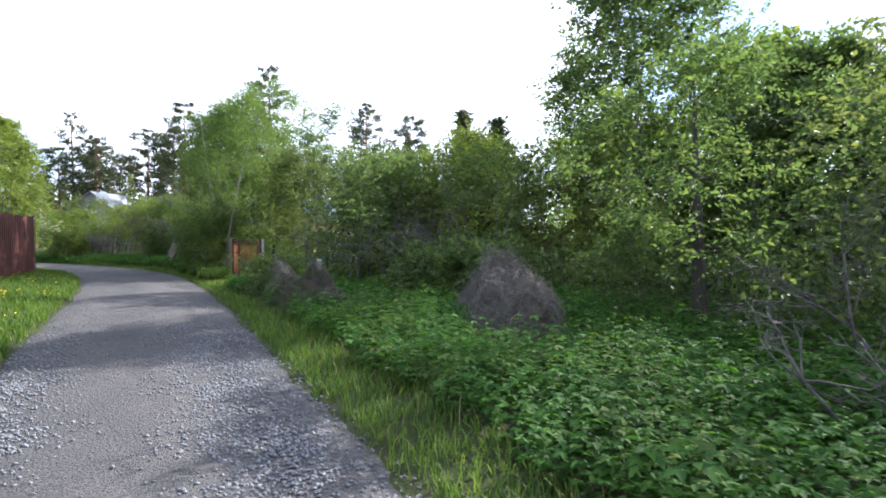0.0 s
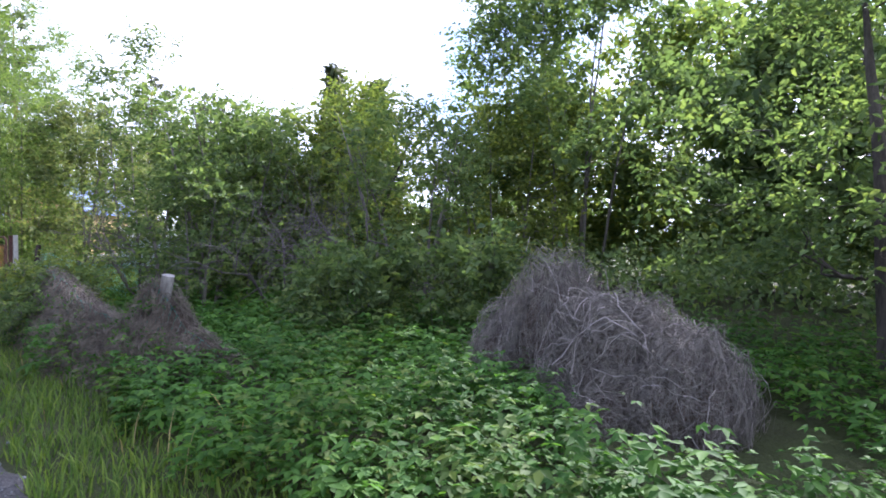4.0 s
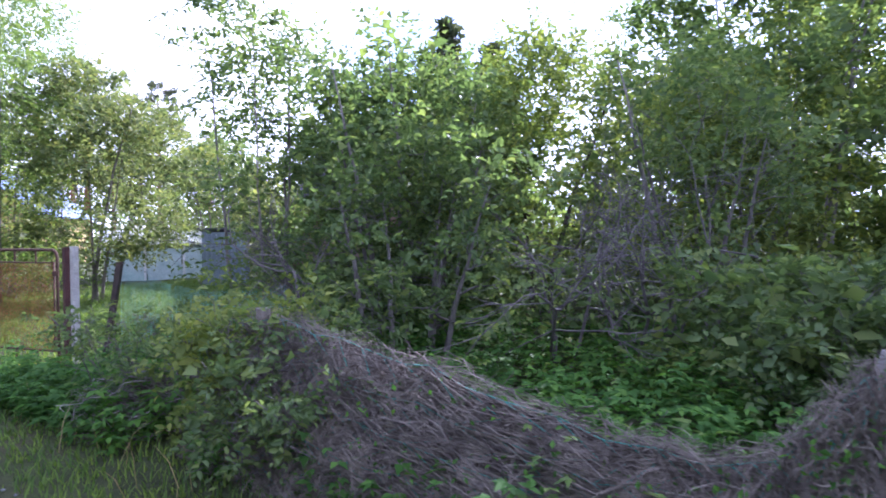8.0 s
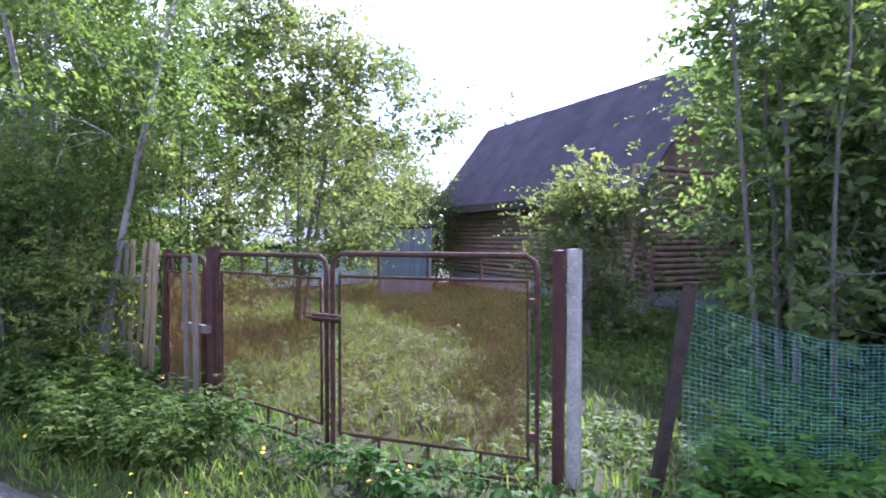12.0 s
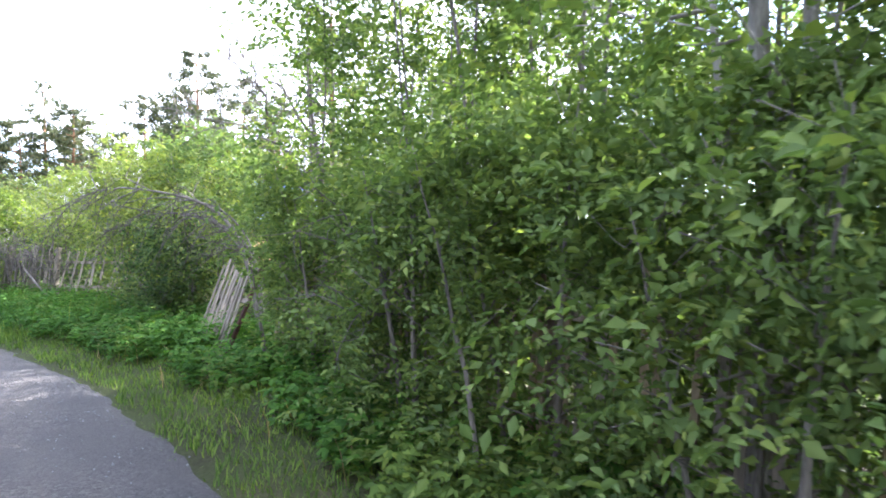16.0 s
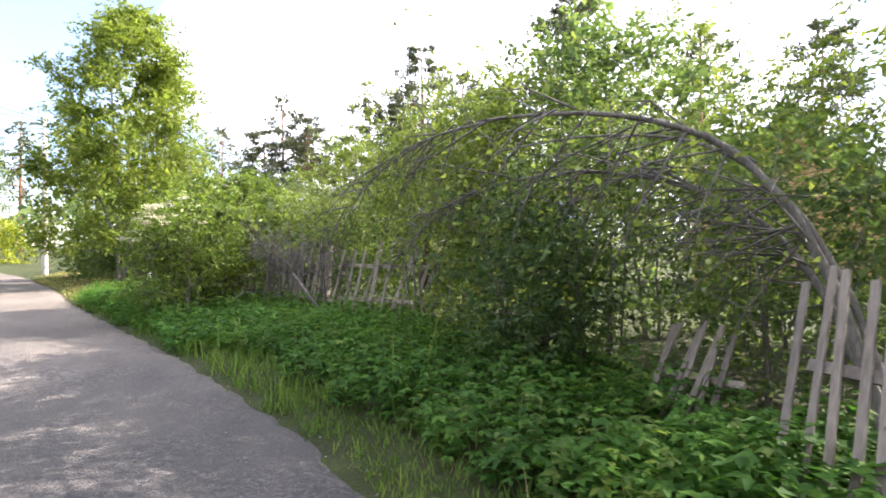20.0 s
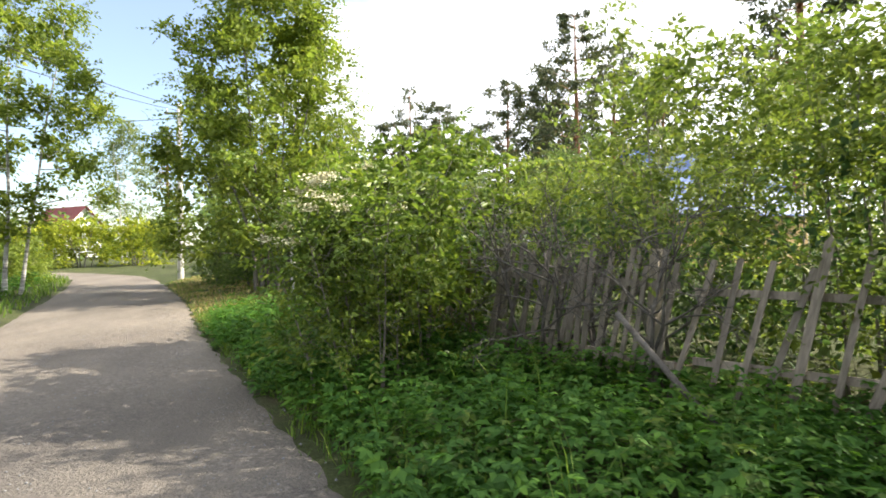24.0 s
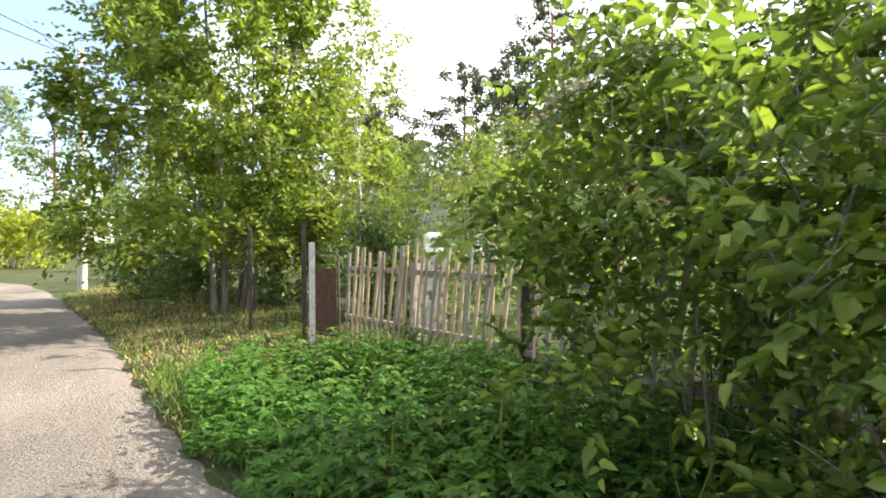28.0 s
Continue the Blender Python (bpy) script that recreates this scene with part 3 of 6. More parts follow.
tree("bird_cherry_tree", 12.0, 2.5, 5.2, 2.5, 0.4, 21, 9000, 0.14, M_LEAF, M_BARK, 4, 60, 0.6, foot=0.6, label="broad bird cherry behind the apple tree")
tree("willow_tree", 7.4, 1.6, 4.2, 1.9, 0.4, 22, 6500, 0.075, M_LEAF_W, M_BARK, 4, 60, 0.45, foot=0.5, label="grey-green willow bush at the edge of the weeds")
tree("bird_cherry_tree", 8.7, 16.3, 4.2, 1.0, 0.3, 23, 8000, 0.09, M_LEAF, M_BARK, 4, 50, 0.5, foot=0.6, fill=0.17, label="bird cherry beside the yard")
tree("bird_cherry_tree", 17.0, 9.0, 7.4, 3.2, 0.4, 24, 13000, 0.16, M_LEAF_Y, M_BARK, 4, 60, 0.7, foot=0.6, fill=0.2, label="distant sunlit bird cherry")
tree("bird_cherry_tree", 17.0, 4.0, 6.8, 3.2, 0.4, 25, 11000, 0.16, M_LEAF, M_BARK, 4, 60, 0.7, foot=0.6, fill=0.2, label="distant bird cherry at the back of the plot")
conifer("spruce_tree", 11.5, 16.4, 5.6, 0.95, 0.6, 32, label="slim dark spruce behind the apple trees", dense=1.8)
conifer("spruce_tree", 12.7, 16.0, 5.4, 1.1, 0.6, 33, label="smaller dark spruce behind the apple trees", dense=1.8)

# round the gate
tree("rowan_shoots", 4.55, 22.0, 1.5, 0.6, 0.15, 47, 3400, 0.052, M_LEAF_Y, M_BARK, 6, 30, 0.25, foot=0.3, girth=0.02, fine=True, label="leafy young shoots round the foot of the rowan", category="shrub")
tree("rowan_tree", 4.72, 22.04, 6.8, 1.5, 2.1, 41, 15000, 0.055, M_LEAF_H, M_BARK_L, 2, 80, 0.45, lean=(0.9, -0.8), foot=0.07, girth=0.06, fine=True, label="rowan with pale grey forked stems beside the gate")
tree("apple_tree", 8.3, 23.2, 5.3, 2.5, 1.0, 42, 22000, 0.08, M_LEAF_W, M_BARK, 3, 75, 0.45, girth=0.09, label="spreading apple tree with pale leaves in the yard")
tree("bird_cherry_tree", 13.6, 28.6, 5.6, 2.0, 0.3, 43, 7000, 0.11, M_LEAF_W, M_BARK, 4, 50, 0.55, foot=0.5, label="pale bushy tree behind the shed")
tree("lilac_bush", 9.6, 18.9, 2.3, 1.0, 0.2, 44, 6000, 0.08, M_LEAF_W, M_BARK, 5, 40, 0.4, foot=0.4, label="grey-green lilac bush before the house wall", category="shrub")
tree("bird_cherry_tree", 10.5, 33.0, 6.0, 2.4, 0.4, 45, 8000, 0.11, M_LEAF_B, M_BARK, 4, 55, 0.6, foot=0.5, label="tree in the far yard")
for i, (x, y, h, w) in enumerate([(14.6, 27.0, 4.7, 1.6), (16.8, 27.6, 4.6, 1.6), (14.2, 24.9, 3.1, 0.9)]):
    tree("bird_cherry_tree", x, y, h, w, 0.3, 48 + i, 7500, 0.085, M_LEAF_W, M_BARK, 4, 60, 0.5, foot=0.5, label="pale bushy bird cherry beside the log house")
tree("sapling", 20.1, 25.2, 7.2, 0.8, 3.0, 52, 700, 0.10, M_LEAF_W, M_BARK, 3, 18, 0.35, foot=0.2, girth=0.03, label="thin half-bare sapling behind the log house")
tree("bird_cherry_tree", 18.0, 31.0, 6.5, 2.6, 0.4, 46, 7000, 0.13, M_LEAF, M_BARK, 4, 55, 0.65, foot=0.5, label="tree behind the house")

# the thicket along the bend
# the tree at (9.5, 27.8) is added at the back to shade the road
for i, (x, y, h, s, b, n, m) in enumerate([
        (5.4, 23.7, 6.8, 1.5, 0.25, 14500, M_LEAF_H), (5.5, 25.3, 7.2, 1.6, 0.25, 15000, M_LEAF_H), (5.45, 26.8, 7.0, 1.5, 0.25, 15000, M_LEAF_H),
        (5.1, 28.2, 6.2, 1.2, 0.25, 10500, M_LEAF_H), (9.5, 27.8, 8.6, 2.1, 0.6, 11000, M_LEAF_H), (7.2, 24.6, 8.3, 2.0, 0.6, 13000, M_LEAF_H), (7.3, 27.4, 8.0, 2.0, 0.6, 13000, M_LEAF_H),
        (4.6, 23.4, 2.2, 0.8, 0.1, 6000, M_LEAF_H), (4.75, 24.7, 2.4, 0.85, 0.1, 7000, M_LEAF_H), (4.75, 26.0, 2.3, 0.85, 0.1, 7000, M_LEAF_H), (4.75, 27.3, 2.1, 0.7, 0.1, 6500, M_LEAF_H),
        (4.75, 28.5, 1.9, 0.6, 0.1, 3500, M_LEAF_H), (5.0, 22.9, 3.0, 0.8, 0.2, 4500, M_LEAF_H)]):
    tree("bird_cherry_tree", x, y, h, s, b, 60 + i, int(n * (1.5 if h > 3 else 1.75)), 0.066 if h > 3 else 0.052, m, M_BARK_L if i == 0 else M_BARK, 3 if i == 0 else 5 if h > 3 else 4, 80 if h > 3 else 45, 0.42 if h > 3 else 0.3, foot=0.5, girth=0.11 if i == 0 else 0.05,
         fine=h < 3, fill=0.03, label="bird cherry of the dense roadside thicket, in fresh leaf", category="tree" if h > 3 else "shrub")

# past the fallen palings
for i, (x, y, h, s, b, n, m) in enumerate([
        # the low bush at (3.95, 33.3) has its deep shade in the leaf colour
        (4.7, 33.2, 3.7, 1.5, 0.2, 11000, M_LEAF), (3.95, 33.3, 1.9, 0.8, 0.1, 5500, M_LEAF_D), (4.3, 34.4, 3.5, 1.3, 0.15, 8500, M_LEAF_Y), (6.2, 34.6, 4.6, 1.7, 0.3, 8000, M_LEAF_Y), (4.4, 35.5, 3.4, 0.9, 0.15, 8000, M_LEAF_Y), (4.6, 36.4, 3.7, 1.4, 0.2, 7000, M_LEAF_Y),
        (3.9, 37.9, 3.4, 1.3, 0.2, 9000, M_LEAF_Y), (3.7, 36.2, 3.5, 1.2, 1.6, 5000, M_LEAF_Y), (4.6, 39.8, 3.5, 1.4, 0.3, 7000, M_LEAF_Y), (6.6, 43.2, 4.2, 1.7, 0.3, 8000, M_LEAF_Y), (2.5, 40.8, 2.6, 1.1, 0.5, 5000, M_LEAF_Y), (2.8, 38.8, 3.3, 1.1, 1.3, 5000, M_LEAF_Y),
        (7.5, 31.2, 5.8, 2.1, 0.3, 11000, M_LEAF_Y), (9.7, 30.4, 6.4, 2.2, 0.3, 9000, M_LEAF_Y), (7.6, 33.7, 3.6, 1.6, 0.2, 8000, M_LEAF_Y), (5.6, 31.9, 2.4, 1.1, 0.2, 6000, M_LEAF), (2.9, 44.6, 2.7, 1.3, 0.3, 5000, M_LEAF_Y), (0.6, 48.6, 3.4, 1.3, 0.3, 5500, M_LEAF_Y), (4.8, 48.0, 4.2, 1.8, 0.3, 6500, M_LEAF), (-0.6, 50.5, 3.2, 1.3, 0.3, 5000, M_LEAF_Y), (2.3, 51.0, 4.2, 1.6, 0.3, 5000, M_LEAF_Y)]):
    tree("hawthorn_bush", x, y, h, s, b, 80 + i, n, 0.068, m, M_BARK, 4, 60, 0.40, fill=0.03, foot=0.4, girth=0.04, tops=0.5,
         label="tall unkempt bush crowding the old fence", category="shrub")
tree("sapling", 3.5, 42.4, 5.6, 0.5, 2.2, 95, 900, 0.08, M_LEAF_Y, M_BARK, 1, 16, 0.25, girth=0.03, label="thin tall sapling above the bushes")
ELDERS = [(0.1, 40.0, 2.3, 1.1, 6000), (0.0, 41.8, 2.7, 1.35, 7000), (0.9, 41.2, 2.9, 1.3, 5500), (-0.3, 39.0, 2.05, 0.85, 5500)]
for i, (x, y, h, w, n) in enumerate(ELDERS):
    tree("elder_bush", x, y, h, w, 0.40, 96 + i, int(n * (1.6 if i == 3 else 1.2)), 0.054 if i == 3 else 0.082, M_ELDER, M_BARK, 9, 80, 0.34, foot=0.5, girth=0.03, tops=0.4, fine=True, lean=(-0.25, 0.1),
         label="sprawling elder bush with cream flower heads", category="shrub")

# far end
tree("willow_tree", -3.8, 50.6, 9.8, 3.0, 1.1, 101, 42000, 0.13, M_LEAF_B, M_BARK, 6, 150, 0.6, foot=0.5, girth=0.13, label="tall sunlit willow with many upright stems by the road")
tree("willow_tree", -5.3, 55.0, 7.0, 1.8, 0.6, 102, 9000, 0.11, M_LEAF_B, M_BARK, 4, 70, 0.5, foot=0.5, label="bushy willow beside the road")
tree("birch_tree", -1.3, 48.6, 5.6, 1.0, 1.4, 103, 3500, 0.075, M_LEAF_B, M_BIRCH, 2, 40, 0.35, foot=0.3, girth=0.04, label="young birch with two thin leaning stems")
tree("birch_tree", -11.5, 51.2, 11.5, 3.1, 1.5, 104, 30000, 0.12, M_LEAF_B, M_BIRCH, 2, 90, 0.5, foot=0.4, girth=0.14, droop=0.8, label="tall birch with hanging sprays over the road")
tree("birch_tree", -20.0, 77.0, 10.8, 2.4, 2.0, 105, 9000, 0.14, M_LEAF_W, M_BIRCH, 2, 70, 0.6, foot=0.4, girth=0.14, droop=0.6, label="distant birch beyond the bend of the road")
for i, (x, y, h, s) in enumerate([(-26.6, 71.8, 3.1, 2.3), (-23.6, 72.3, 3.3, 2.4), (-20.6, 72.2, 3.4, 2.4), (-17.4, 72.6, 3.2, 2.1)]):
    tree("hedge_bush", x, y, h, s, 0.1, 110 + i, 6000, 0.14, M_HEDGE, M_BARK, 4, 50, 0.6, foot=0.5, label="yellow-green rounded bush at the bend of the road", category="shrub")
for i, (x, y, h, s) in enumerate([(-10.6, 44.5, 2.0, 1.2), (-11.8, 47.0, 2.2, 1.4), (-14.3, 55.5, 1.7, 1.3), (-17.6, 60.5, 1.6, 1.4)]):
    tree("roadside_bush", x, y, h, s, 0.1, 120 + i, 5000, 0.10, M_LEAF_B, M_BARK, 4, 40, 0.45, foot=0.4, label="low leafy bush on the far verge", category="shrub")

for i, (x, y, h, s) in enumerate([(-6.3, 54.6, 1.7, 1.1), (-4.7, 52.9, 1.8, 1.1), (-2.7, 51.9, 2.1, 1.1), (-1.0, 49.2, 1.9, 0.9)]):
    tree("roadside_bush", x, y, h, s, 0.1, 125 + i, 5500, 0.085, M_LEAF, M_BARK, 4, 45, 0.4, foot=0.4, label="low dark bush under the willow", category="shrub")

# left of the road at the start
for i, (x, y, h, s, n) in enumerate([(-2.75, 10.4, 4.4, 1.3, 9000), (-3.3, 12.2, 4.9, 1.6, 9000), (-3.2, 15.4, 5.3, 1.5, 10000), (-3.6, 19.6, 5.2, 1.7, 9000), (-2.9, 23.6, 5.8, 1.6, 8000), (-4.4, 8.6, 4.6, 1.7, 7000), (-2.4, 31.8, 6.0, 1.9, 7000)]):
    tree("maple_tree", x, y, h, s, 0.4, 130 + i, n, 0.10, M_LEAF_Y, M_BARK, 3, 60, 0.45, foot=0.3, label="bright green young maple in full sun")
for i, (x, y, h, s) in enumerate([(1.0, 56.0, 4.6, 2.6), (-3.0, 62.0, 5.0, 2.8), (4.5, 60.0, 4.5, 2.4), (6.0, 55.0, 5.0, 2.4), (9.0, 52.0, 5.5, 2.6), (12.0, 44.0, 5.5, 2.6)]):
    tree("willow_bush", x, y, h, s, 0.3, 140 + i, 4500, 0.15, M_LEAF_W, M_BARK, 4, 50, 0.6, foot=0.5, label="grey-green willow bush in the distance", category="shrub")

# the wood on the skyline
far_rng = np.random.default_rng(7)
for i in range(52):
    a = radians(-64 + 118 * (i + far_rng.uniform(0, 0.9)) / 52)
    d = far_rng.uniform(74, 100)
    kind = "pine" if i % 4 else "spruce"
    if -40 < math.degrees(a) < -21:
        continue
    conifer("%s_tree" % kind, 2 + math.sin(a) * d, 22 + math.cos(a) * d, far_rng.uniform(12, 19), far_rng.uniform(2.4, 3.4), far_rng.uniform(4, 7), 200 + i, kind, "distant %s of the wood behind the village" % kind, 0.22)
for i, (x, y, h, w) in enumerate([(11.3, 78.4, 14.6, 2.9), (17.1, 79.6, 16.8, 3.2), (18.8, 74.5, 14.2, 2.8), (16.8, 57.1, 17.6, 3.0), (11.3, 70.6, 16.0, 3.0), (30.9, 64.5, 17.0, 3.2), (31.6, 55.0, 13.9, 2.9), (3.3, 86.4, 13.4, 3.2), (8.6, 81.0, 14.2, 3.0), (-0.8, 86.4, 11.8, 3.2)]):
    conifer("pine_tree", x, y, h, w, h * 0.32, 280 + i, "pine", "dark pine standing above the wood", 1.7)

tree("bird_cherry_tree", 9.2, 15.6, 4.4, 1.6, 0.3, 171, 9000, 0.09, M_LEAF, M_BARK, 4, 55, 0.5, foot=0.5, fill=0.17, label="dense bird cherry screening the house")
tree("raspberry_bush", 6.4, 10.6, 1.3, 1.0, 0.1, 172, 4500, 0.085, M_LEAF, M_TWIG, 6, 40, 0.28, foot=0.5, girth=0.015, label="raspberry shoots among the weeds", category="shrub")
tree("raspberry_bush", 7.2, 9.3, 1.4, 1.0, 0.1, 173, 4500, 0.085, M_LEAF, M_TWIG, 6, 40, 0.28, foot=0.5, girth=0.015, label="raspberry shoots among the weeds", category="shrub")

# ---- ground cover ----
def scatter(rng, n, x0, x1, y0, y1, keep):
    x, y = rng.uniform(x0, x1, n), rng.uniform(y0, y1, n)
    k = keep(x, y)
    return x[k], y[k]


def weed_arrays(x, y, rng, size, tall, per=4):
    """Broad-leaved weeds: tiers of three-part leaves round thin stalks, bent along the midribs."""
    n = len(x)
    h = tall * rng.uniform(0.45, 1.25, n) * (1 + 0.3 * wave(x, y, 1.6) + 0.25 * wave(x, y, 4.3, 1.0))
    x, y, h = np.repeat(x, per), np.repeat(y, per), np.repeat(h, per)
    lvl = np.tile(np.linspace(1.0, 0.35, per), n) * rng.uniform(0.85, 1.1, n * per)
    a = rng.uniform(0, 6.28, n * per)
    s = size * np.repeat(rng.uniform(0.55, 1.35, n), per) * rng.uniform(0.7, 1.2, n * per) * (0.7 + 0.5 * (1 - np.abs(lvl - 0.7)))
    d = np.stack([np.cos(a), np.sin(a), rng.uniform(-0.45, 0.25, n * per)], -1)
    d = unit(d)
    side = np.stack([-np.sin(a), np.cos(a), rng.uniform(-0.3, 0.3, n * per)], -1)
    p = np.stack([x, y, land(x, y) + h * lvl], -1) + d * s[:, None] * 0.25
    up, s1, vs = np.array([0, 0, 1.0]), s[:, None] * 0.95, []
    for turn, big in ((0.0, 1.0), (1.15, 0.85), (-1.15, 0.85)):
        w = unit(d * math.cos(turn) + side * math.sin(turn) - up * 0.12 * abs(turn))
        o = side * math.cos(turn) - d * math.sin(turn)
        vs.append(np.stack([p, p + w * s1 * 0.42 * big + o * s1 * 0.27 * big + up * s1 * 0.07, p + w * s1 * big - up * s1 * 0.10, p + w * s1 * 0.42 * big - o * s1 * 0.27 * big + up * s1 * 0.07], 1))
    v = np.stack(vs, 1).reshape(-1, 3)
    b = np.arange(n * per * 3)[:, None] * 4
    return v, np.concatenate([b + np.array([[0, 2, 1]]), b + np.array([[0, 3, 2]])], 1).reshape(-1, 3)


def grass_arrays(x, y, rng, tall, wide=0.006):
    n = len(x)
    h = tall * rng.uniform(0.4, 1.3, n)
    a, lean = rng.uniform(0, 6.28, n), rng.uniform(0.1, 0.7, n)
    p = np.stack([x, y, land(x, y) - 0.01], -1)
    d = np.stack([np.cos(a) * lean, np.sin(a) * lean, np.ones(n)], -1)
    side = np.stack([-np.sin(a), np.cos(a), 0 * a], -1) * (wide * rng.uniform(0.7, 1.5, n))[:, None]
    m = p + d * (h * 0.55)[:, None]
    tip = m + np.stack([np.cos(a) * lean * 2.2, np.sin(a) * lean * 2.2, 0.8 * np.ones(n)], -1) * (h * 0.4)[:, None]
    v = np.stack([p - side, p + side, m + side * 0.8, m - side * 0.8, tip], 1).reshape(-1, 3)
    b = np.arange(n)[:, None] * 5
    t = np.concatenate([b + np.array([q]) for q in ((0, 1, 2), (0, 2, 3), (3, 2, 4))], 1).reshape(-1, 3)
    return v, t


def cover(name, arrays, mat, label, category):
    ob = new(name, tri_mesh(name, *arrays, mat))
    return tagged(ob, label, category, kind="stuff")


def off_r(x, y):
    return x - right_x(y)


def off_l(x, y):
    return left_x(y) - x


g = np.random.default_rng(3)
# weeds under the trees, from the start to the gate
x, y = scatter(g, 30000, 2, 9.5, -3, 16.8, lambda x, y: (np.hypot(x - 5.2, y - 6.0) > 0.85) & (off_r(x, y) > 0.75 + 0.25 * wave(x, y, 1.3)) & (g.random(len(x)) < np.clip(1.25 - off_r(x, y) / 7, 0.15, 1)))
cover("weed_patch", weed_arrays(x, y, g, 0.074, 0.32, 3), M_WEED, "dense carpet of broad-leaved ground elder and nettles", "weeds")
x, y = scatter(g, 9000, 3.2, 6.5, 14.5, 23.5, lambda x, y: (off_r(x, y) > 0.55 + 0.45 * (np.abs(y - 19.6) < 2.2)) & (g.random(len(x)) < 1 - 0.15 * (np.abs(y - 19.6) < 2.2)) & (x < 4.45 + 0.8 * (np.abs(y - 19) > 2.4)) & ((x < 5.2) | (y < 17.0)))
cover("weed_patch", weed_arrays(x, y, g, 0.066, 0.24), M_WEED, "nettles and ground elder growing round the gate posts", "weeds")
x, y = scatter(g, 4200, 2.2, 5.2, 22.5, 31, lambda x, y: off_r(x, y) > 0.75 + 0.3 * wave(x, y, 1.1))
cover("weed_patch", weed_arrays(x, y, g, 0.085, 0.33), M_WEED, "nettles under the roadside thicket", "weeds")
x, y = scatter(g, 30000, -3.4, 4.6, 30, 45.5, lambda x, y: (off_r(x, y) > 0.52 - 0.47 * (y > 36) + 0.2 * wave(x, y, 1.4)) & (off_r(x, y) < 3.6))
cover("weed_patch", weed_arrays(x, y, g, 0.070, 0.30, 3), M_WEED, "tall nettles between the road and the palings", "weeds")
x, y = scatter(g, 2500, -14, -6, 40, 62, lambda x, y: (off_l(x, y) > 0.9) & (off_l(x, y) < 4))
cover("weed_patch", weed_arrays(x, y, g, 0.13, 0.5), M_WEED, "weeds on the far verge", "weeds")

# nettles that stand above the carpet
x, y = scatter(g, 5200, 2, 7.5, -2, 16, lambda x, y: (np.hypot(x - 5.2, y - 6.0) > 1.1) & (off_r(x, y) > 0.7) & (wave(x, y, 0.8, 2.0) > 0.05) & (g.random(len(x)) < np.clip(1.2 - off_r(x, y) / 5, 0.1, 1)))
cover("nettle_patch", weed_arrays(x, y, g, 0.062, 0.46, 5), M_WEED_Y, "taller pale nettles standing above the weeds", "weeds")
x, y = scatter(g, 6500, -3.4, 4.6, 23, 45.5, lambda x, y: (off_r(x, y) > 0.5 - 0.3 * (y > 36)) & (off_r(x, y) < 3.0) & (wave(x, y, 0.9, 1.0) > -0.05))
cover("nettle_patch", weed_arrays(x, y, g, 0.062, 0.42, 5), M_WEED_Y, "taller pale nettles before the old palings", "weeds")
x, y = scatter(g, 2600, 3.4, 4.75, 19.5, 25, lambda x, y: (off_r(x, y) > 0.35 + 0.2 * wave(x, y, 1.5)) & ((x < 4.5) | (y > 21.3)))
cover("nettle_patch", weed_arrays(x, y, g, 0.055, 0.34, 5), M_WEED_Y, "pale nettles before the wicket and the thicket", "weeds")
x, y = scatter(g, 2600, -2.4, 3.5, 32, 44, lambda x, y: (off_r(x, y) > 0.3) & (off_r(x, y) < 2.6) & (wave(x, y, 2.2, 0.5) > 0.42))
cover("grass_tufts", grass_arrays(x, y, g, 0.62, 0.006), M_GRASS, "long arching tufts of grass among the nettles", "grass")

# grass of the verges
x, y = scatter(g, 150000, 1.0, 5.0, -3, 34, lambda x, y: (off_r(x, y) > 0.05 + 0.10 * wave(x, y, 2.3)) & (off_r(x, y) < 0.85 + 0.3 * wave(x, y, 0.9) + 0.5 * (np.abs(y - 27) < 4)) & (g.random(len(x)) < 0.75 + 0.35 * wave(x, y, 2.9)))
cover("verge_grass", grass_arrays(x, y, g, np.where(y < 13, 0.15, 0.09), 0.0045), M_GRASS, "yellow-green grass along the edge of the road", "grass")
x, y = scatter(g, 26000, -4, 3, 33, 46, lambda x, y: (off_r(x, y) > 0.05 + 0.10 * wave(x, y, 2.3)) & (off_r(x, y) < 0.7 + 0.3 * wave(x, y, 0.9)))
cover("verge_grass", grass_arrays(x, y, g, 0.22), M_GRASS, "green grass along the edge of the road", "grass")
x, y = scatter(g, 70000, -7, 0.6, 4, 32, lambda x, y: (off_l(x, y) > 0.05 + 0.12 * wave(x, y, 2.1)) & (off_l(x, y) < 2.6))
cover("verge_grass", grass_arrays(x, y, g, 0.20, 0.008), M_GRASS, "sunlit grass on the verge before the metal fence", "grass")
x, y = scatter(g, 28000, -20, -3, 38, 75, lambda x, y: (off_l(x, y) > 0.1 + 0.12 * wave(x, y, 2.1)) & (off_l(x, y) < 4))
cover("verge_grass", grass_arrays(x, y, g, 0.26, 0.013), M_GRASS, "sunlit grass on the far verge", "grass")
x, y = scatter(g, 46000, 3.2, 14, 14.5, 26, lambda x, y: (off_r(x, y) > 0.1) & ((x > 4.6) | (np.abs(y - 19.2) < 2.6)))
cover("yard_grass", grass_arrays(x, y, g, 0.13, 0.005), M_GRASS, "unmown grass in the yard and before the gate", "grass")
x, y = scatter(g, 5500, 5.0, 12.5, 15, 24, lambda x, y: (wave(x, y, 0.9, 3.0) > -0.3) & (x + 0.8 * y < 30.5))
cover("weed_patch", weed_arrays(x, y, g, 0.05, 0.15, 3), M_WEED_Y, "low green weeds in the unmown yard", "weeds")
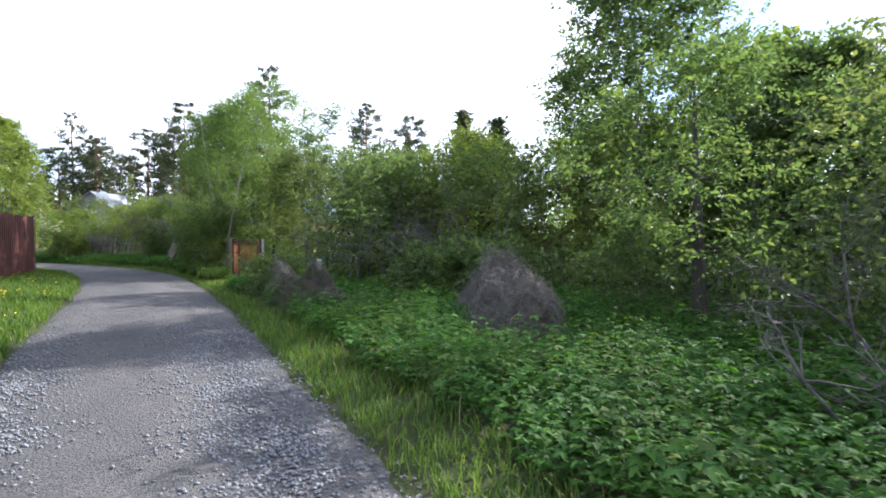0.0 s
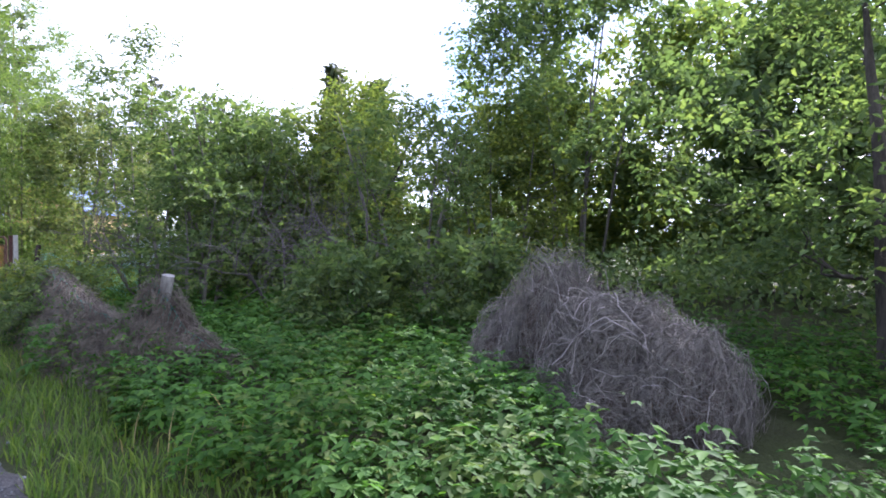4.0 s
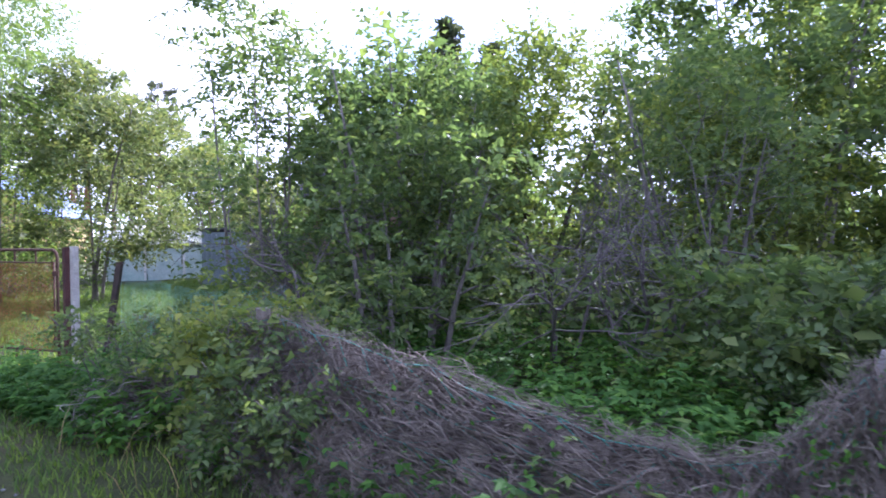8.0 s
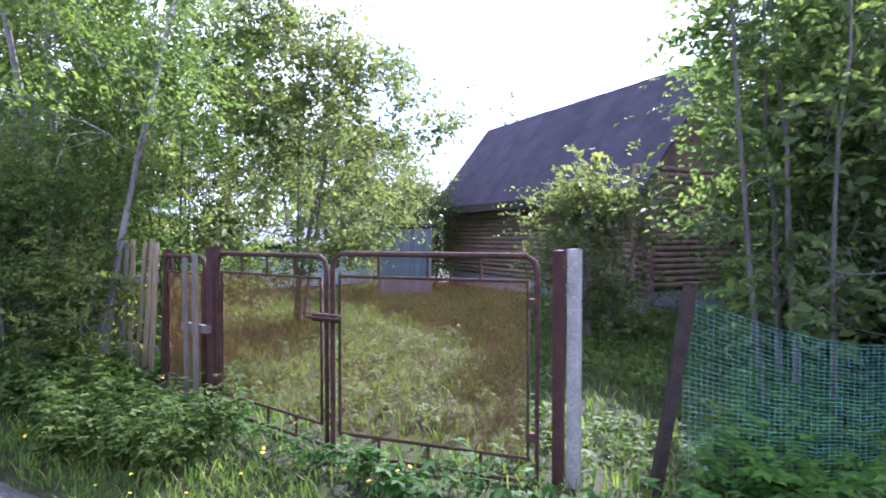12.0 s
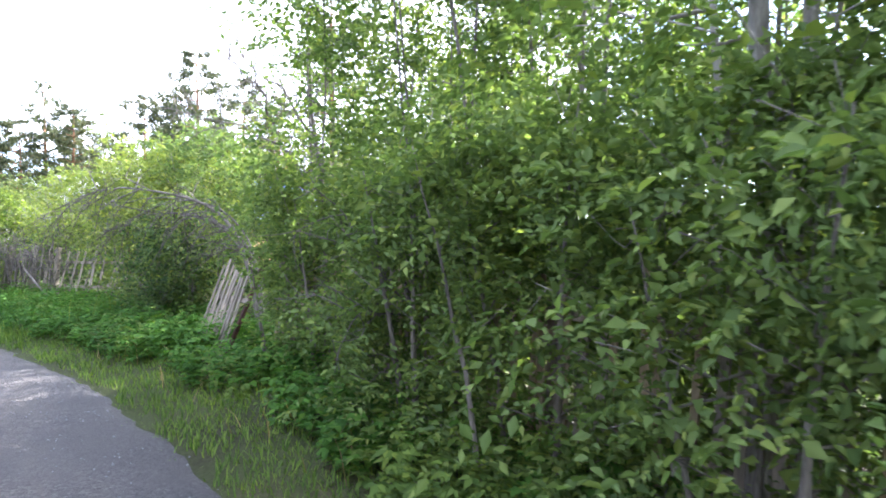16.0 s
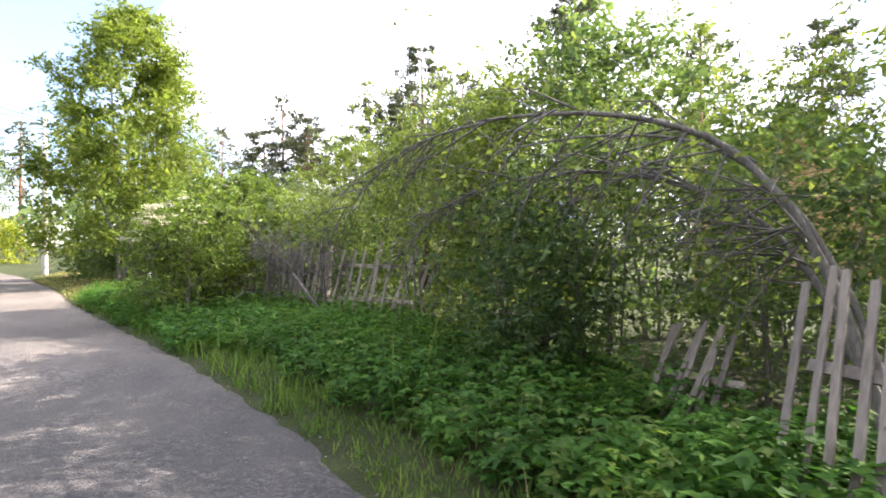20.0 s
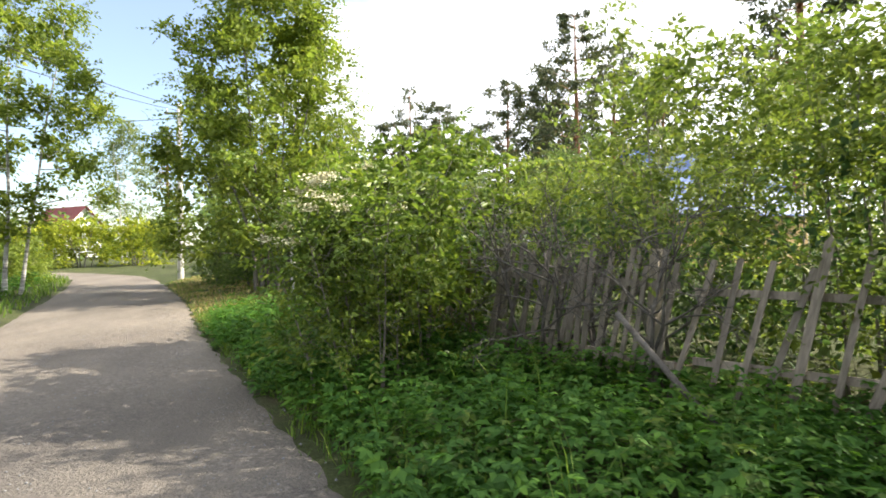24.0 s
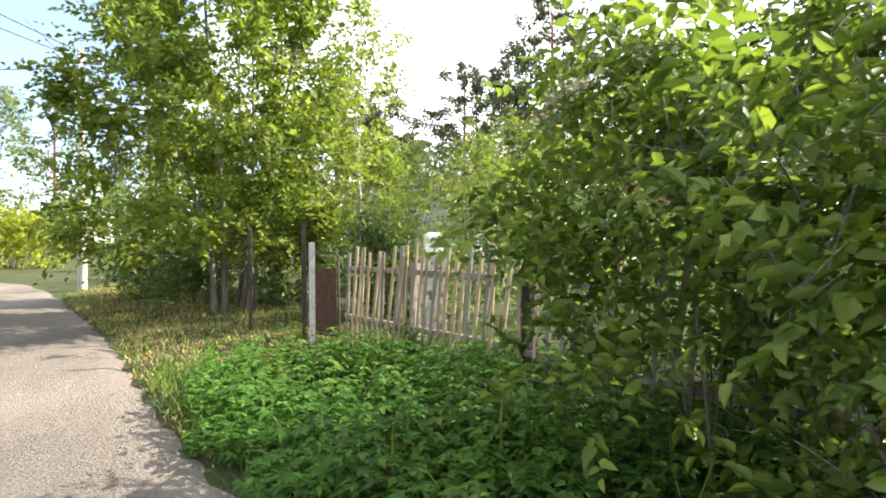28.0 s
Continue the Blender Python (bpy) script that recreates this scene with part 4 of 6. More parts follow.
x, y = scatter(g, 64000, -9, 0, 43, 60, lambda x, y: (off_r(x, y) > 0.0 + 0.15 * wave(x, y, 1.9)) & (off_r(x, y) < 3.4) & (wave(x, y, 1.2) > -0.55))
cover("dry_grass", grass_arrays(x, y, g, 0.07, 0.007), M_DRY, "trampled dry grass in the clearing before the wicket", "grass")
x, y = scatter(g, 11000, -9, 0, 43.5, 60, lambda x, y: (off_r(x, y) > 0.0) & (off_r(x, y) < 3.6))
cover("verge_grass", grass_arrays(x, y, g, 0.12, 0.008), M_GRASS, "short grass round the clearing", "grass")
x, y = scatter(g, 80000, -4, 4.2, -2, 46, lambda x, y: (off_r(x, y) > -0.14 + 0.10 * wave(x, y, 3.1)) & (off_r(x, y) < 0.30) & (g.random(len(x)) < 0.45 + 0.9 * wave(x, y, 4.7)))
cover("verge_grass", grass_arrays(x, y, g, 0.085, 0.0045), M_GRASS, "short ragged grass creeping onto the road", "grass")
x, y = scatter(g, 1200, 1.2, 4.0, 0, 32, lambda x, y: (off_r(x, y) > 0.35) & (off_r(x, y) < 1.1))
cover("grass_stalks", grass_arrays(x, y, g, 0.30, 0.003), M_DRY, "pale seeding grass stalks among the green", "grass")


def flower_arrays(x, y, rng, tall, r):
    """Round flower heads: a shallow many-rayed dome on its stalk."""
    n, k = len(x), 7
    z = land(x, y) + tall * rng.uniform(0.5, 1.2, n)
    c = np.stack([x, y, z], -1)
    nor = unit(rng.normal(0, 0.4, (n, 3)) + [0, 0, 1])
    u = unit(np.cross(nor, [0.3, 1, 0.1]))
    w = np.cross(nor, u)
    a = np.arange(k) * 2 * np.pi / k
    rr = r * rng.uniform(0.7, 1.2, n)
    ring = c[:, None] + (u[:, None] * np.cos(a)[None, :, None] + w[:, None] * np.sin(a)[None, :, None]) * rr[:, None, None]
    v = np.concatenate([(c + nor * 0.4 * r)[:, None], ring], 1).reshape(-1, 3)
    b = np.arange(n)[:, None] * (k + 1)
    t = np.concatenate([b + np.array([[0, 1 + j, 1 + (j + 1) % k]]) for j in range(k)], 1).reshape(-1, 3)
    return v, t


M_DANDELION = plain_mat("dandelion_yellow", (0.72, 0.48, 0.01), (0.85, 0.62, 0.02), 20, 0.7, 0, 0)
M_BLOSSOM = plain_mat("blossom_cream", (0.50, 0.47, 0.30), (0.68, 0.64, 0.46), 40, 0.8, 0, 0.3)
x, y = scatter(g, 420, -5, 0.3, 8, 24, lambda x, y: (off_l(x, y) > 0.35) & (off_l(x, y) < 2.3) & (wave(x, y, 0.9) > -0.2))
cover("dandelions", flower_arrays(x, y, g, 0.17, 0.026), M_DANDELION, "yellow dandelion heads in the sunny verge", "flowers")
x, y = scatter(g, 60, 3.4, 5.0, 17.0, 22, lambda x, y: (off_r(x, y) > 0.1) & (off_r(x, y) < 1.5))
cover("dandelions", flower_arrays(x, y, g, 0.15, 0.012), M_DANDELION, "yellow dandelions in the grass before the gate", "flowers")

# loose stones
M_STONE = plain_mat("crushed_stone", (0.11, 0.115, 0.125), (0.27, 0.275, 0.285), 30, 0.85, 0, 0.5)


def stone_arrays(x, y, z, rng, r):
    n = len(x)
    base = np.array([[1, 0, 0], [0, 1, 0], [-1, 0, 0], [0, -1, 0], [0, 0, 0.75], [0, 0, -0.5]], float)
    s = r * rng.uniform(0.5, 1.5, (n, 1, 1))
    v = base[None] * s * rng.uniform(0.6, 1.3, (n, 6, 3))
    a = rng.uniform(0, 6.28, n)
    c, q = np.cos(a)[:, None], np.sin(a)[:, None]
    vx, vy = v[..., 0] * c - v[..., 1] * q, v[..., 0] * q + v[..., 1] * c
    v = np.stack([vx + x[:, None], vy + y[:, None], v[..., 2] + z[:, None] + 0.006], -1).reshape(-1, 3)
    b = np.arange(n)[:, None] * 6
    t = np.concatenate([b + np.array([f]) for f in ((0, 1, 4), (1, 2, 4), (2, 3, 4), (3, 0, 4), (1, 0, 5), (2, 1, 5), (3, 2, 5), (0, 3, 5))], 1).reshape(-1, 3)
    return v, t


def road_z(x, y):
    u = np.clip((x - left_x(y)) / (right_x(y) - left_x(y)), 0, 1)
    return 0.012 + 0.035 * np.sin(np.pi * u) ** 0.7 - 0.02 * np.exp(-((u - 0.3) / 0.1) ** 2) - 0.02 * np.exp(-((u - 0.7) / 0.1) ** 2) + 0.008 * wave(x, y, 1.3)


def on_stones(x, y):
    u = (x - left_x(y)) / (right_x(y) - left_x(y))
    heap = np.exp(-((u - 0.78) / 0.16) ** 2) + np.exp(-((u - 0.12) / 0.13) ** 2)
    return (u > 0.01) & (u < 1.03) & (g.random(len(x)) < heap * np.clip(1.25 - y / 9.5, 0.03, 1) * (0.7 + 0.6 * wave(x, y, 1.7)))


x, y = scatter(g, 150000, -2.2, 3.2, 0.6, 16, on_stones)
cover("loose_stones", stone_arrays(x, y, road_z(x, y), g, 0.0155), M_STONE, "loose crushed grey stone spread over the road", "gravel")
x, y = scatter(g, 26000, -8, 3.6, 16, 46, lambda x, y: (off_r(x, y) < -0.1) & (off_l(x, y) < -0.1) & (wave(x, y, 2.1, 0.7) > -0.1))
cover("loose_stones", stone_arrays(x, y, road_z(x, y) - 0.004, g, 0.007), M_STONE, "fine grit scattered over the packed road", "gravel")
x, y = scatter(g, 5000, -9, 3.9, 14, 46, lambda x, y: (off_r(x, y) < 0.12) & (off_r(x, y) > -0.55) & (g.random(len(x)) < 0.9))
cover("loose_stones", stone_arrays(x, y, road_z(x, y), g, 0.011), M_STONE, "small stones along the edge of the road", "gravel")

# ---- undergrowth and the far wood ----
def thicket(name, n, x0, x1, y0, y1, tall, keep, size, mat, label, seed):
    r = np.random.default_rng(seed)
    x, y = scatter(r, n, x0, x1, y0, y1, keep)
    hh = tall * (0.62 + 0.38 * wave(x, y, 0.8, seed)) + 0.25
    p = np.stack([x, y, land(x, y) + hh * np.sqrt(r.random(len(x)))], -1)
    return cover(name, leaf_arrays(p, size, r, 0.6, 0.6), mat, label, "undergrowth")


thicket("undergrowth", 22000, 6.2, 16, -2, 17, 1.15, lambda x, y: (x > 6.6 + 0.5 * wave(x, y, 0.9)) & ((x > 8.0) | (y > 10.5) | (y < 4)), 0.11, M_LEAF, "shaded undergrowth of bird cherry and raspberry", 51)
thicket("undergrowth", 9000, 14, 20, -3, 17, 3.4, lambda x, y: x > 14.4, 0.24, M_LEAF, "tall undergrowth at the back of the plot", 56)
thicket("undergrowth", 12000, 4.6, 8.6, 22.8, 30, 1.6, lambda x, y: x > 4.6, 0.08, M_LEAF_H, "dense undergrowth of the roadside thicket", 52)
thicket("undergrowth", 15000, -1, 9, 31, 48, 1.5, lambda x, y: (off_r(x, y) > 3.3) & (off_r(x, y) < 8), 0.10, M_LEAF, "undergrowth behind the old palings", 53)
# dark leaves: the shade behind the palings is put into their colour
thicket("undergrowth", 19000, 0.4, 6, 36, 46, 2.1, lambda x, y: (x - 2.3 + 0.543 * (y - 38.1) > 0.25) & (x - 2.3 + 0.543 * (y - 38.1) < 3.2), 0.09, M_LEAF_D, "leafy undergrowth pressing through the leaning palings", 55)
thicket("undergrowth", 9000, 9, 22, 17, 34, 1.3, lambda x, y: (x + y * 0.2 > 15.5) & ((y > 27) | (x > 19)), 0.14, M_LEAF_W, "bushes at the back of the yard", 54)


def far_wood(name, radius, height, n, size, mat, label, seed, cx=3.0, cy=25.0):
    r = np.random.default_rng(seed)
    a, d = r.uniform(0, 2 * np.pi, n), radius * r.uniform(0.9, 1.12, n)
    top = height * (0.72 + 0.28 * np.sin(a * 17 + seed) * np.sin(a * 41) + 0.22 * np.sin(a * 97 + 2) * np.sin(a * 143))
    top = top * np.where(np.abs(a - radians(328)) < 0.22, 0.55, 1.0)
    x, y = cx + d * np.sin(a), cy + d * np.cos(a)
    p = np.stack([x, y, land(x, y) + top * r.random(n) ** 0.7], -1)
    return cover(name, leaf_arrays(p, size, r, 0.4, 0.7), mat, label, "woodland")


far_wood("far_wood", 74, 8.5, 30000, 0.75, M_LEAF, "mixed woodland that closes the view on all sides", 5)

# ---- materials of built things ----
M_WOOD = plain_mat("grey_wood", (0.12, 0.104, 0.088), (0.33, 0.29, 0.245), 6, 0.9, 0, 0.6, (1, 1, 0.12), 50, by_object=0.2)
M_WOOD_T = plain_mat("tan_wood", (0.23, 0.175, 0.105), (0.42, 0.345, 0.235), 6, 0.85, 0, 0.6, (1, 1, 0.12), 50, by_object=0.25)
M_MAROON = plain_mat("maroon_paint", (0.045, 0.019, 0.017), (0.095, 0.040, 0.033), 9, 0.6, 0, 0.4, fine=80)
M_RUST = plain_mat("rusty_iron", (0.048, 0.029, 0.023), (0.125, 0.068, 0.044), 14, 0.85, 0.2, 0.5, fine=120)
M_MESH = plain_mat("rusty_wire", (0.16, 0.06, 0.02), (0.34, 0.15, 0.05), 4, 0.85, 0.1, 0.1)
M_IRON = plain_mat("dark_iron", (0.030, 0.024, 0.021), (0.080, 0.058, 0.046), 12, 0.7, 0.3, 0.4, fine=110)
M_CONC = plain_mat("pale_concrete", (0.34, 0.325, 0.29), (0.55, 0.53, 0.485), 10, 0.9, 0, 0.6)
M_NET = plain_mat("green_net", (0.15, 0.42, 0.37), (0.25, 0.58, 0.52), 5, 0.6, 0, 0)
M_NET_D = plain_mat("old_green_net", (0.03, 0.17, 0.13), (0.06, 0.27, 0.21), 5, 0.8, 0, 0)
M_SHED = plain_mat("blue_grey_boards", (0.12, 0.16, 0.19), (0.25, 0.30, 0.33), 5, 0.9, 0, 0.5, (1, 1, 0.15), by_object=0.12)
M_FELT = plain_mat("roof_felt", (0.05, 0.05, 0.055), (0.10, 0.10, 0.105), 8, 0.95, 0, 0.5)
M_ROOF = plain_mat("dark_roof_sheet", (0.030, 0.026, 0.036), (0.058, 0.049, 0.064), 2, 0.9, 0.0, 0.25, by_object=0.08)
M_LOG = plain_mat("brown_log", (0.17, 0.115, 0.085), (0.32, 0.23, 0.175), 4, 0.85, 0, 0.5, (0.2, 1, 1), by_object=0.15)
M_BASE = plain_mat("grey_plinth", (0.22, 0.23, 0.25), (0.36, 0.37, 0.38), 6, 0.9, 0, 0.4)
M_BROWN = plain_mat("brown_metal", (0.088, 0.034, 0.030), (0.122, 0.050, 0.043), 3, 0.45, 0.1, 0.1, by_object=0.06)
M_TEAL = plain_mat("pale_teal_paint", (0.38, 0.50, 0.50), (0.60, 0.70, 0.68), 5, 0.6, 0, 0.2)
M_WHITE = plain_mat("white_paint", (0.66, 0.67, 0.66), (0.82, 0.82, 0.80), 6, 0.6, 0, 0.2)
M_RED = plain_mat("red_roof", (0.16, 0.035, 0.03), (0.25, 0.06, 0.05), 4, 0.7, 0, 0.2)
M_BLUE = plain_mat("blue_roof", (0.06, 0.10, 0.24), (0.10, 0.16, 0.34), 4, 0.5, 0, 0.2)
M_GREYROOF = plain_mat("grey_slate", (0.24, 0.25, 0.28), (0.38, 0.39, 0.42), 3, 0.8, 0, 0.4)
M_OCHRE = plain_mat("ochre_boards", (0.30, 0.20, 0.08), (0.46, 0.33, 0.15), 5, 0.8, 0, 0.3)
M_GREENF = plain_mat("green_sheet", (0.015, 0.10, 0.065), (0.03, 0.16, 0.11), 3, 0.5, 0, 0.1)
M_CABLE = plain_mat("black_cable", (0.02, 0.02, 0.02), (0.04, 0.04, 0.04), 10, 0.7, 0, 0)
M_GLASS, _n, _l, _p = node_mat("window_glass", 0.08, 0, 0.5)
_p.inputs["Base Color"].default_value = (0.03, 0.035, 0.04, 1)


def bar(bm, a, b, w, t=None, roll=0.0):
    """A square bar from a to b, w wide and t thick."""
    a, b = Vector(a), Vector(b)
    m = look((a + b) / 2, b) @ pose(0, 0, 0, 0, 0, roll)
    box(bm, 0, 0, 0, w, t or w, (b - a).length, m)


def rod(bm, a, b, r, n=8):
    a, b = Vector(a), Vector(b)
    bmesh.ops.create_cone(bm, cap_ends=True, segments=n, radius1=r, radius2=r, depth=(b - a).length, matrix=look((a + b) / 2, b))


def pipe_obj(name, pts, radii, mat, parent, sides=8, label=""):
    b = Build()
    b.tube(pts, radii, sides)
    return tagged(child(new(name, b.mesh(name, mat)), parent), label)


M_TWIG_L = plain_mat("bleached_cane", (0.17, 0.155, 0.145), (0.39, 0.355, 0.33), 9, 0.9, 0, 0.2)

M_CANE = plain_mat("grey_cane", (0.086, 0.078, 0.068), (0.25, 0.226, 0.196), 9, 0.95, 0, 0.2)

# ---- dead vines ----
def strand_arrays(start, heading, rng, surf, length, width=0.008, seg=6, lift=0.03, sag=0.0):
    """Thin dry stems that wander over a surface z = surf(x, y)."""
    n = len(start)
    a = heading.copy()
    p = np.zeros((n, seg + 1, 3))
    xy = start.copy()
    ph = rng.uniform(0, 6.28, n)
    for i in range(seg + 1):
        z0 = surf(xy[:, 0], xy[:, 1])
        z = z0 + lift * (0.3 + np.abs(np.sin(ph + i * 1.1)))
        p[:, i] = np.stack([xy[:, 0], xy[:, 1], z], -1)
        gx, gy = (surf(xy[:, 0] + 0.04, xy[:, 1]) - z0) / 0.04, (surf(xy[:, 0], xy[:, 1] + 0.04) - z0) / 0.04
        s2 = gx * gx + gy * gy + 1e-6
        along = np.stack([-gy, gx], -1) / np.sqrt(s2)[:, None]
        down = np.stack([-gx, -gy], -1) / np.sqrt(s2 * (1 + s2))[:, None]
        a = a + rng.normal(0, 0.45, n)
        st = length * rng.uniform(0.6, 1.3, n) / seg
        xy = xy + (along * np.cos(a)[:, None] + down * np.sin(a)[:, None]) * st[:, None]
    return ribbon_arrays(p, width * rng.uniform(0.5, 1.4, n), rng)


def ribbon_arrays(p, w, rng):
    n, k, _ = p.shape
    d = np.gradient(p, axis=1)
    side = unit(np.cross(d, unit(rng.normal(size=(n, 1, 3))))) * w[:, None, None] / 2
    v = np.stack([p - side, p + side], 2).reshape(-1, 3)
    b = (np.arange(n)[:, None] * k + np.arange(k - 1)[None]).reshape(-1, 1) * 2
    t = np.concatenate([b + np.array([[0, 1, 3]]), b + np.array([[0, 3, 2]])], 1).reshape(-1, 3)
    return v, t


def vine_heap(mounds, seed, label, n=5200, thick=1.0):
    """A mound of dead hop stems: an added dark core for the shade between them, fine strands tangled round it in every
    direction, and stiffer canes that spring clear.
    """
    rng = np.random.default_rng(seed)
    ox, oy = mounds[0][0], mounds[0][1]
    root = tagged(empty("dead_vine_heap", ox, oy, 0), label, "dead vines", GROUPS["dead_vine_heap"])
    M = np.array(mounds)

    def shell(k, d, s):
        """Points of mound k in directions d at s times its size, lumpy."""
        c = M[k]
        lump = 1 + 0.13 * wave(d[..., 0] * 3 + c[..., 0], d[..., 1] * 3 + c[..., 1], 1.0) + 0.07 * wave(d[..., 0] * 7, d[..., 2] * 7, 1.0)
        q = d * (s * lump)[..., None]
        return np.stack([q[..., 0] * c[..., 3] + c[..., 0] - ox, q[..., 1] * c[..., 4] + c[..., 1] - oy, np.maximum(np.maximum(q[..., 2], 0) ** 0.72 * c[..., 2], 0.02)], -1)
    # added inner hump that blocks the view through the strands
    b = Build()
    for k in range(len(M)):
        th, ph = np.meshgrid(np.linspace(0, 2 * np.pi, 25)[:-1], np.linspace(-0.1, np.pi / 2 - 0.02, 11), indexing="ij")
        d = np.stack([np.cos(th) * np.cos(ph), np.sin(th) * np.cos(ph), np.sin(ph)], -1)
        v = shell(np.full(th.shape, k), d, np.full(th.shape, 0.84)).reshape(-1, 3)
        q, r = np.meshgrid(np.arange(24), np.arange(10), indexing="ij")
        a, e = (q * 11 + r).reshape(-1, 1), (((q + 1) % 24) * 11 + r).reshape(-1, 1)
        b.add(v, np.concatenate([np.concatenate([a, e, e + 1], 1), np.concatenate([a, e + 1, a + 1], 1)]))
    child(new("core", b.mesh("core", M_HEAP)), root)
    share = M[:, 3] * M[:, 4]
    for nm, cnt, seg, step, wd, lo, hi, mat in (("dry_vine", n, 8, 0.16, 0.0045, 0.86, 1.0, M_CANE), ("vine_tangle", n // 3, 10, 0.17, 0.005, 0.93, 1.16, M_CANE), ("cane", n // 45, 9, 0.12, 0.010, 0.97, 1.22, M_TWIG_L)):
        k = rng.choice(len(M), cnt, p=share / share.sum())
        d = unit(rng.normal(size=(cnt, 3)) * [1, 1, 0.8] + [0, 0, 0.45])
        d[:, 2] = np.abs(d[:, 2])
        t = unit(np.cross(d, rng.normal(size=(cnt, 3))))
        s, ph = rng.uniform(lo, hi, cnt), rng.uniform(0, 6.28, cnt)
        pts = np.zeros((cnt, seg + 1, 3))
        for i in range(seg + 1):
            pts[:, i] = shell(k, d, s + 0.05 * np.sin(ph + i * 1.3) + rng.normal(0, 0.008, cnt))
            t = unit(t + rng.normal(0, 0.30, (cnt, 3)) - d * np.sum(t * d, 1, keepdims=True))
            d = unit(d + t * step)
            d[:, 2] = np.maximum(d[:, 2], 0.0)
        v, f = ribbon_arrays(pts, wd * thick * rng.uniform(0.6, 1.4, cnt), rng)
        child(new(nm, tri_mesh(nm, v, f, mat)), root)
    return root


vine_heap([(5.95, 7.40, 1.22, 0.48, 0.50), (5.65, 6.75, 0.95, 0.60, 0.60), (5.45, 6.2, 0.80, 0.54, 0.44), (5.35, 6.6, 0.55, 0.5, 0.5), (5.95, 7.8, 0.8, 0.5, 0.45)], 71, "grey mound of dead hop vines over a fallen fence", 9000, 0.55)

# sagging netting buried in dead vines
NET_LINE = [(4.30, 14.15, 0.92), (4.20, 13.6, 0.97), (4.05, 12.9, 0.90), (3.95, 12.26, 0.82), (3.80, 11.38, 0.70), (3.84, 11.0, 0.63), (3.89, 10.74, 0.68), (3.93, 10.58, 0.88), (3.96, 10.46, 1.02), (4.0, 10.34, 0.84), (4.06, 10.2, 0.58), (4.2, 9.95, 0.38), (4.5, 9.5, 0.18)]
fence = tagged(empty("vine_covered_fence", 3.9, 11.5), "sagging green netting fence smothered in dry brown vines", "fence")
nl = np.array(NET_LINE)
nu = np.linspace(0, len(nl) - 1, 90)
ridge = np.stack([np.interp(nu, np.arange(len(nl)), nl[:, k]) for k in range(3)], -1)
ridge[:, 2] += 0.03 * wave(ridge[:, 0], ridge[:, 1], 4.0)


def net_point(i, f, side, rng):
    """A point on the hanging net: i along the ridge, f from the ridge down to the ground."""
    k = np.clip(i, 0, len(ridge) - 1).astype(int)
    q = ridge[k].copy()
    q[:, 0] += side * (0.012 + 0.39 * f ** 0.8) + 0.05 * wave(q[:, 1], f * 2, 3.0)
    q[:, 2] = q[:, 2] * (1 - f) + 0.05 * f
    return q


vr = np.random.default_rng(72)
gi, gf = np.meshgrid(np.arange(90), np.linspace(0, 1, 9), indexing="ij")
# added dark sheets under the netting stand in for shade among the vines
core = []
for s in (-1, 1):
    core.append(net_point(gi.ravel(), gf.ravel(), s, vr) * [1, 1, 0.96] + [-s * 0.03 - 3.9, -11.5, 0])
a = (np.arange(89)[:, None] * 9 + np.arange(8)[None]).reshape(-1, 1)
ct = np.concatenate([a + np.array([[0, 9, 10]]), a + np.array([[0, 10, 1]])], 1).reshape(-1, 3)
child(new("gap_lining", tri_mesh("gap_lining", np.concatenate(core), np.concatenate([ct, ct + len(core[0])]), M_HEAP)), fence)
n = 15000
i0, f0, sd = vr.uniform(0, 89, n), vr.random(n) ** 1.3, np.where(vr.random(n) < 0.75, -1.0, 1.0)
pp = np.zeros((n, 7, 3))
di, df = vr.normal(0, 1.0, n), vr.normal(0.07, 0.05, n)
for k in range(7):
    q = net_point(np.clip(i0, 0, 89), np.clip(f0, 0, 1), sd, vr)
    pp[:, k] = q + vr.normal(0, 0.034, (n, 3)) + np.array([0, 0, 0.02]) - np.stack([0 * sd + 0, 0 * sd, 0 * sd], -1)
    pp[:, k, 0] += sd * 0.03
    i0, f0 = i0 + di + vr.normal(0, 1.1, n), f0 + df
    di *= 0.95
v, t = ribbon_arrays(pp - [3.9, 11.5, 0], 0.0031 * vr.uniform(0.5, 1.5, n), vr)
child(new("dry_vine", tri_mesh("dry_vine", v, t, M_VINE)), fence)
bn = Build()
for k in range(0, 90, 2):
    pts = [net_point(np.array([k + (2 if j % 2 else 0)]), np.array([j / 10]), -1, vr)[0] - [3.9 + 0.045, 11.5, 0] for j in range(11)]
    bn.tube(pts, [0.004] * 11, 3)
for j in range(0, 10, 2):
    bn.tube([net_point(np.array([k]), np.array([j / 10]), -1, vr)[0] - [3.945, 11.5, 0] for k in range(0, 90, 2)], [0.003] * 45, 3)
child(new("netting", bn.mesh("netting", M_NET_D)), fence)
n = 6500
lk = vr.random(n) ** 0.8 * 89
lp = net_point(lk, vr.random(n) ** 0.7, np.where(vr.random(n) < 0.8, -1.0, 1.0), vr) + vr.normal(0, 0.05, (n, 3)) + [-0.05, 0, 0.02] - [3.9, 11.5, 0]
lp = lp[wave(lp[:, 1], lp[:, 2] * 3, 2.0, 0.4) > -0.1]
tagged(child(new("leaf_creeper", tri_mesh("leaf_creeper", *leaf_arrays(lp, 0.034, vr, 0.3), M_WEED)), fence), "small green leaves creeping through the dry vines")
bm = bmesh.new()
rod(bm, (0.02, -0.86, 0), (0.07, -1.13, 1.08), 0.055, 12)
part("post", bm, M_BARK_L, fence, "leaning grey wooden post")
bm = bmesh.new()
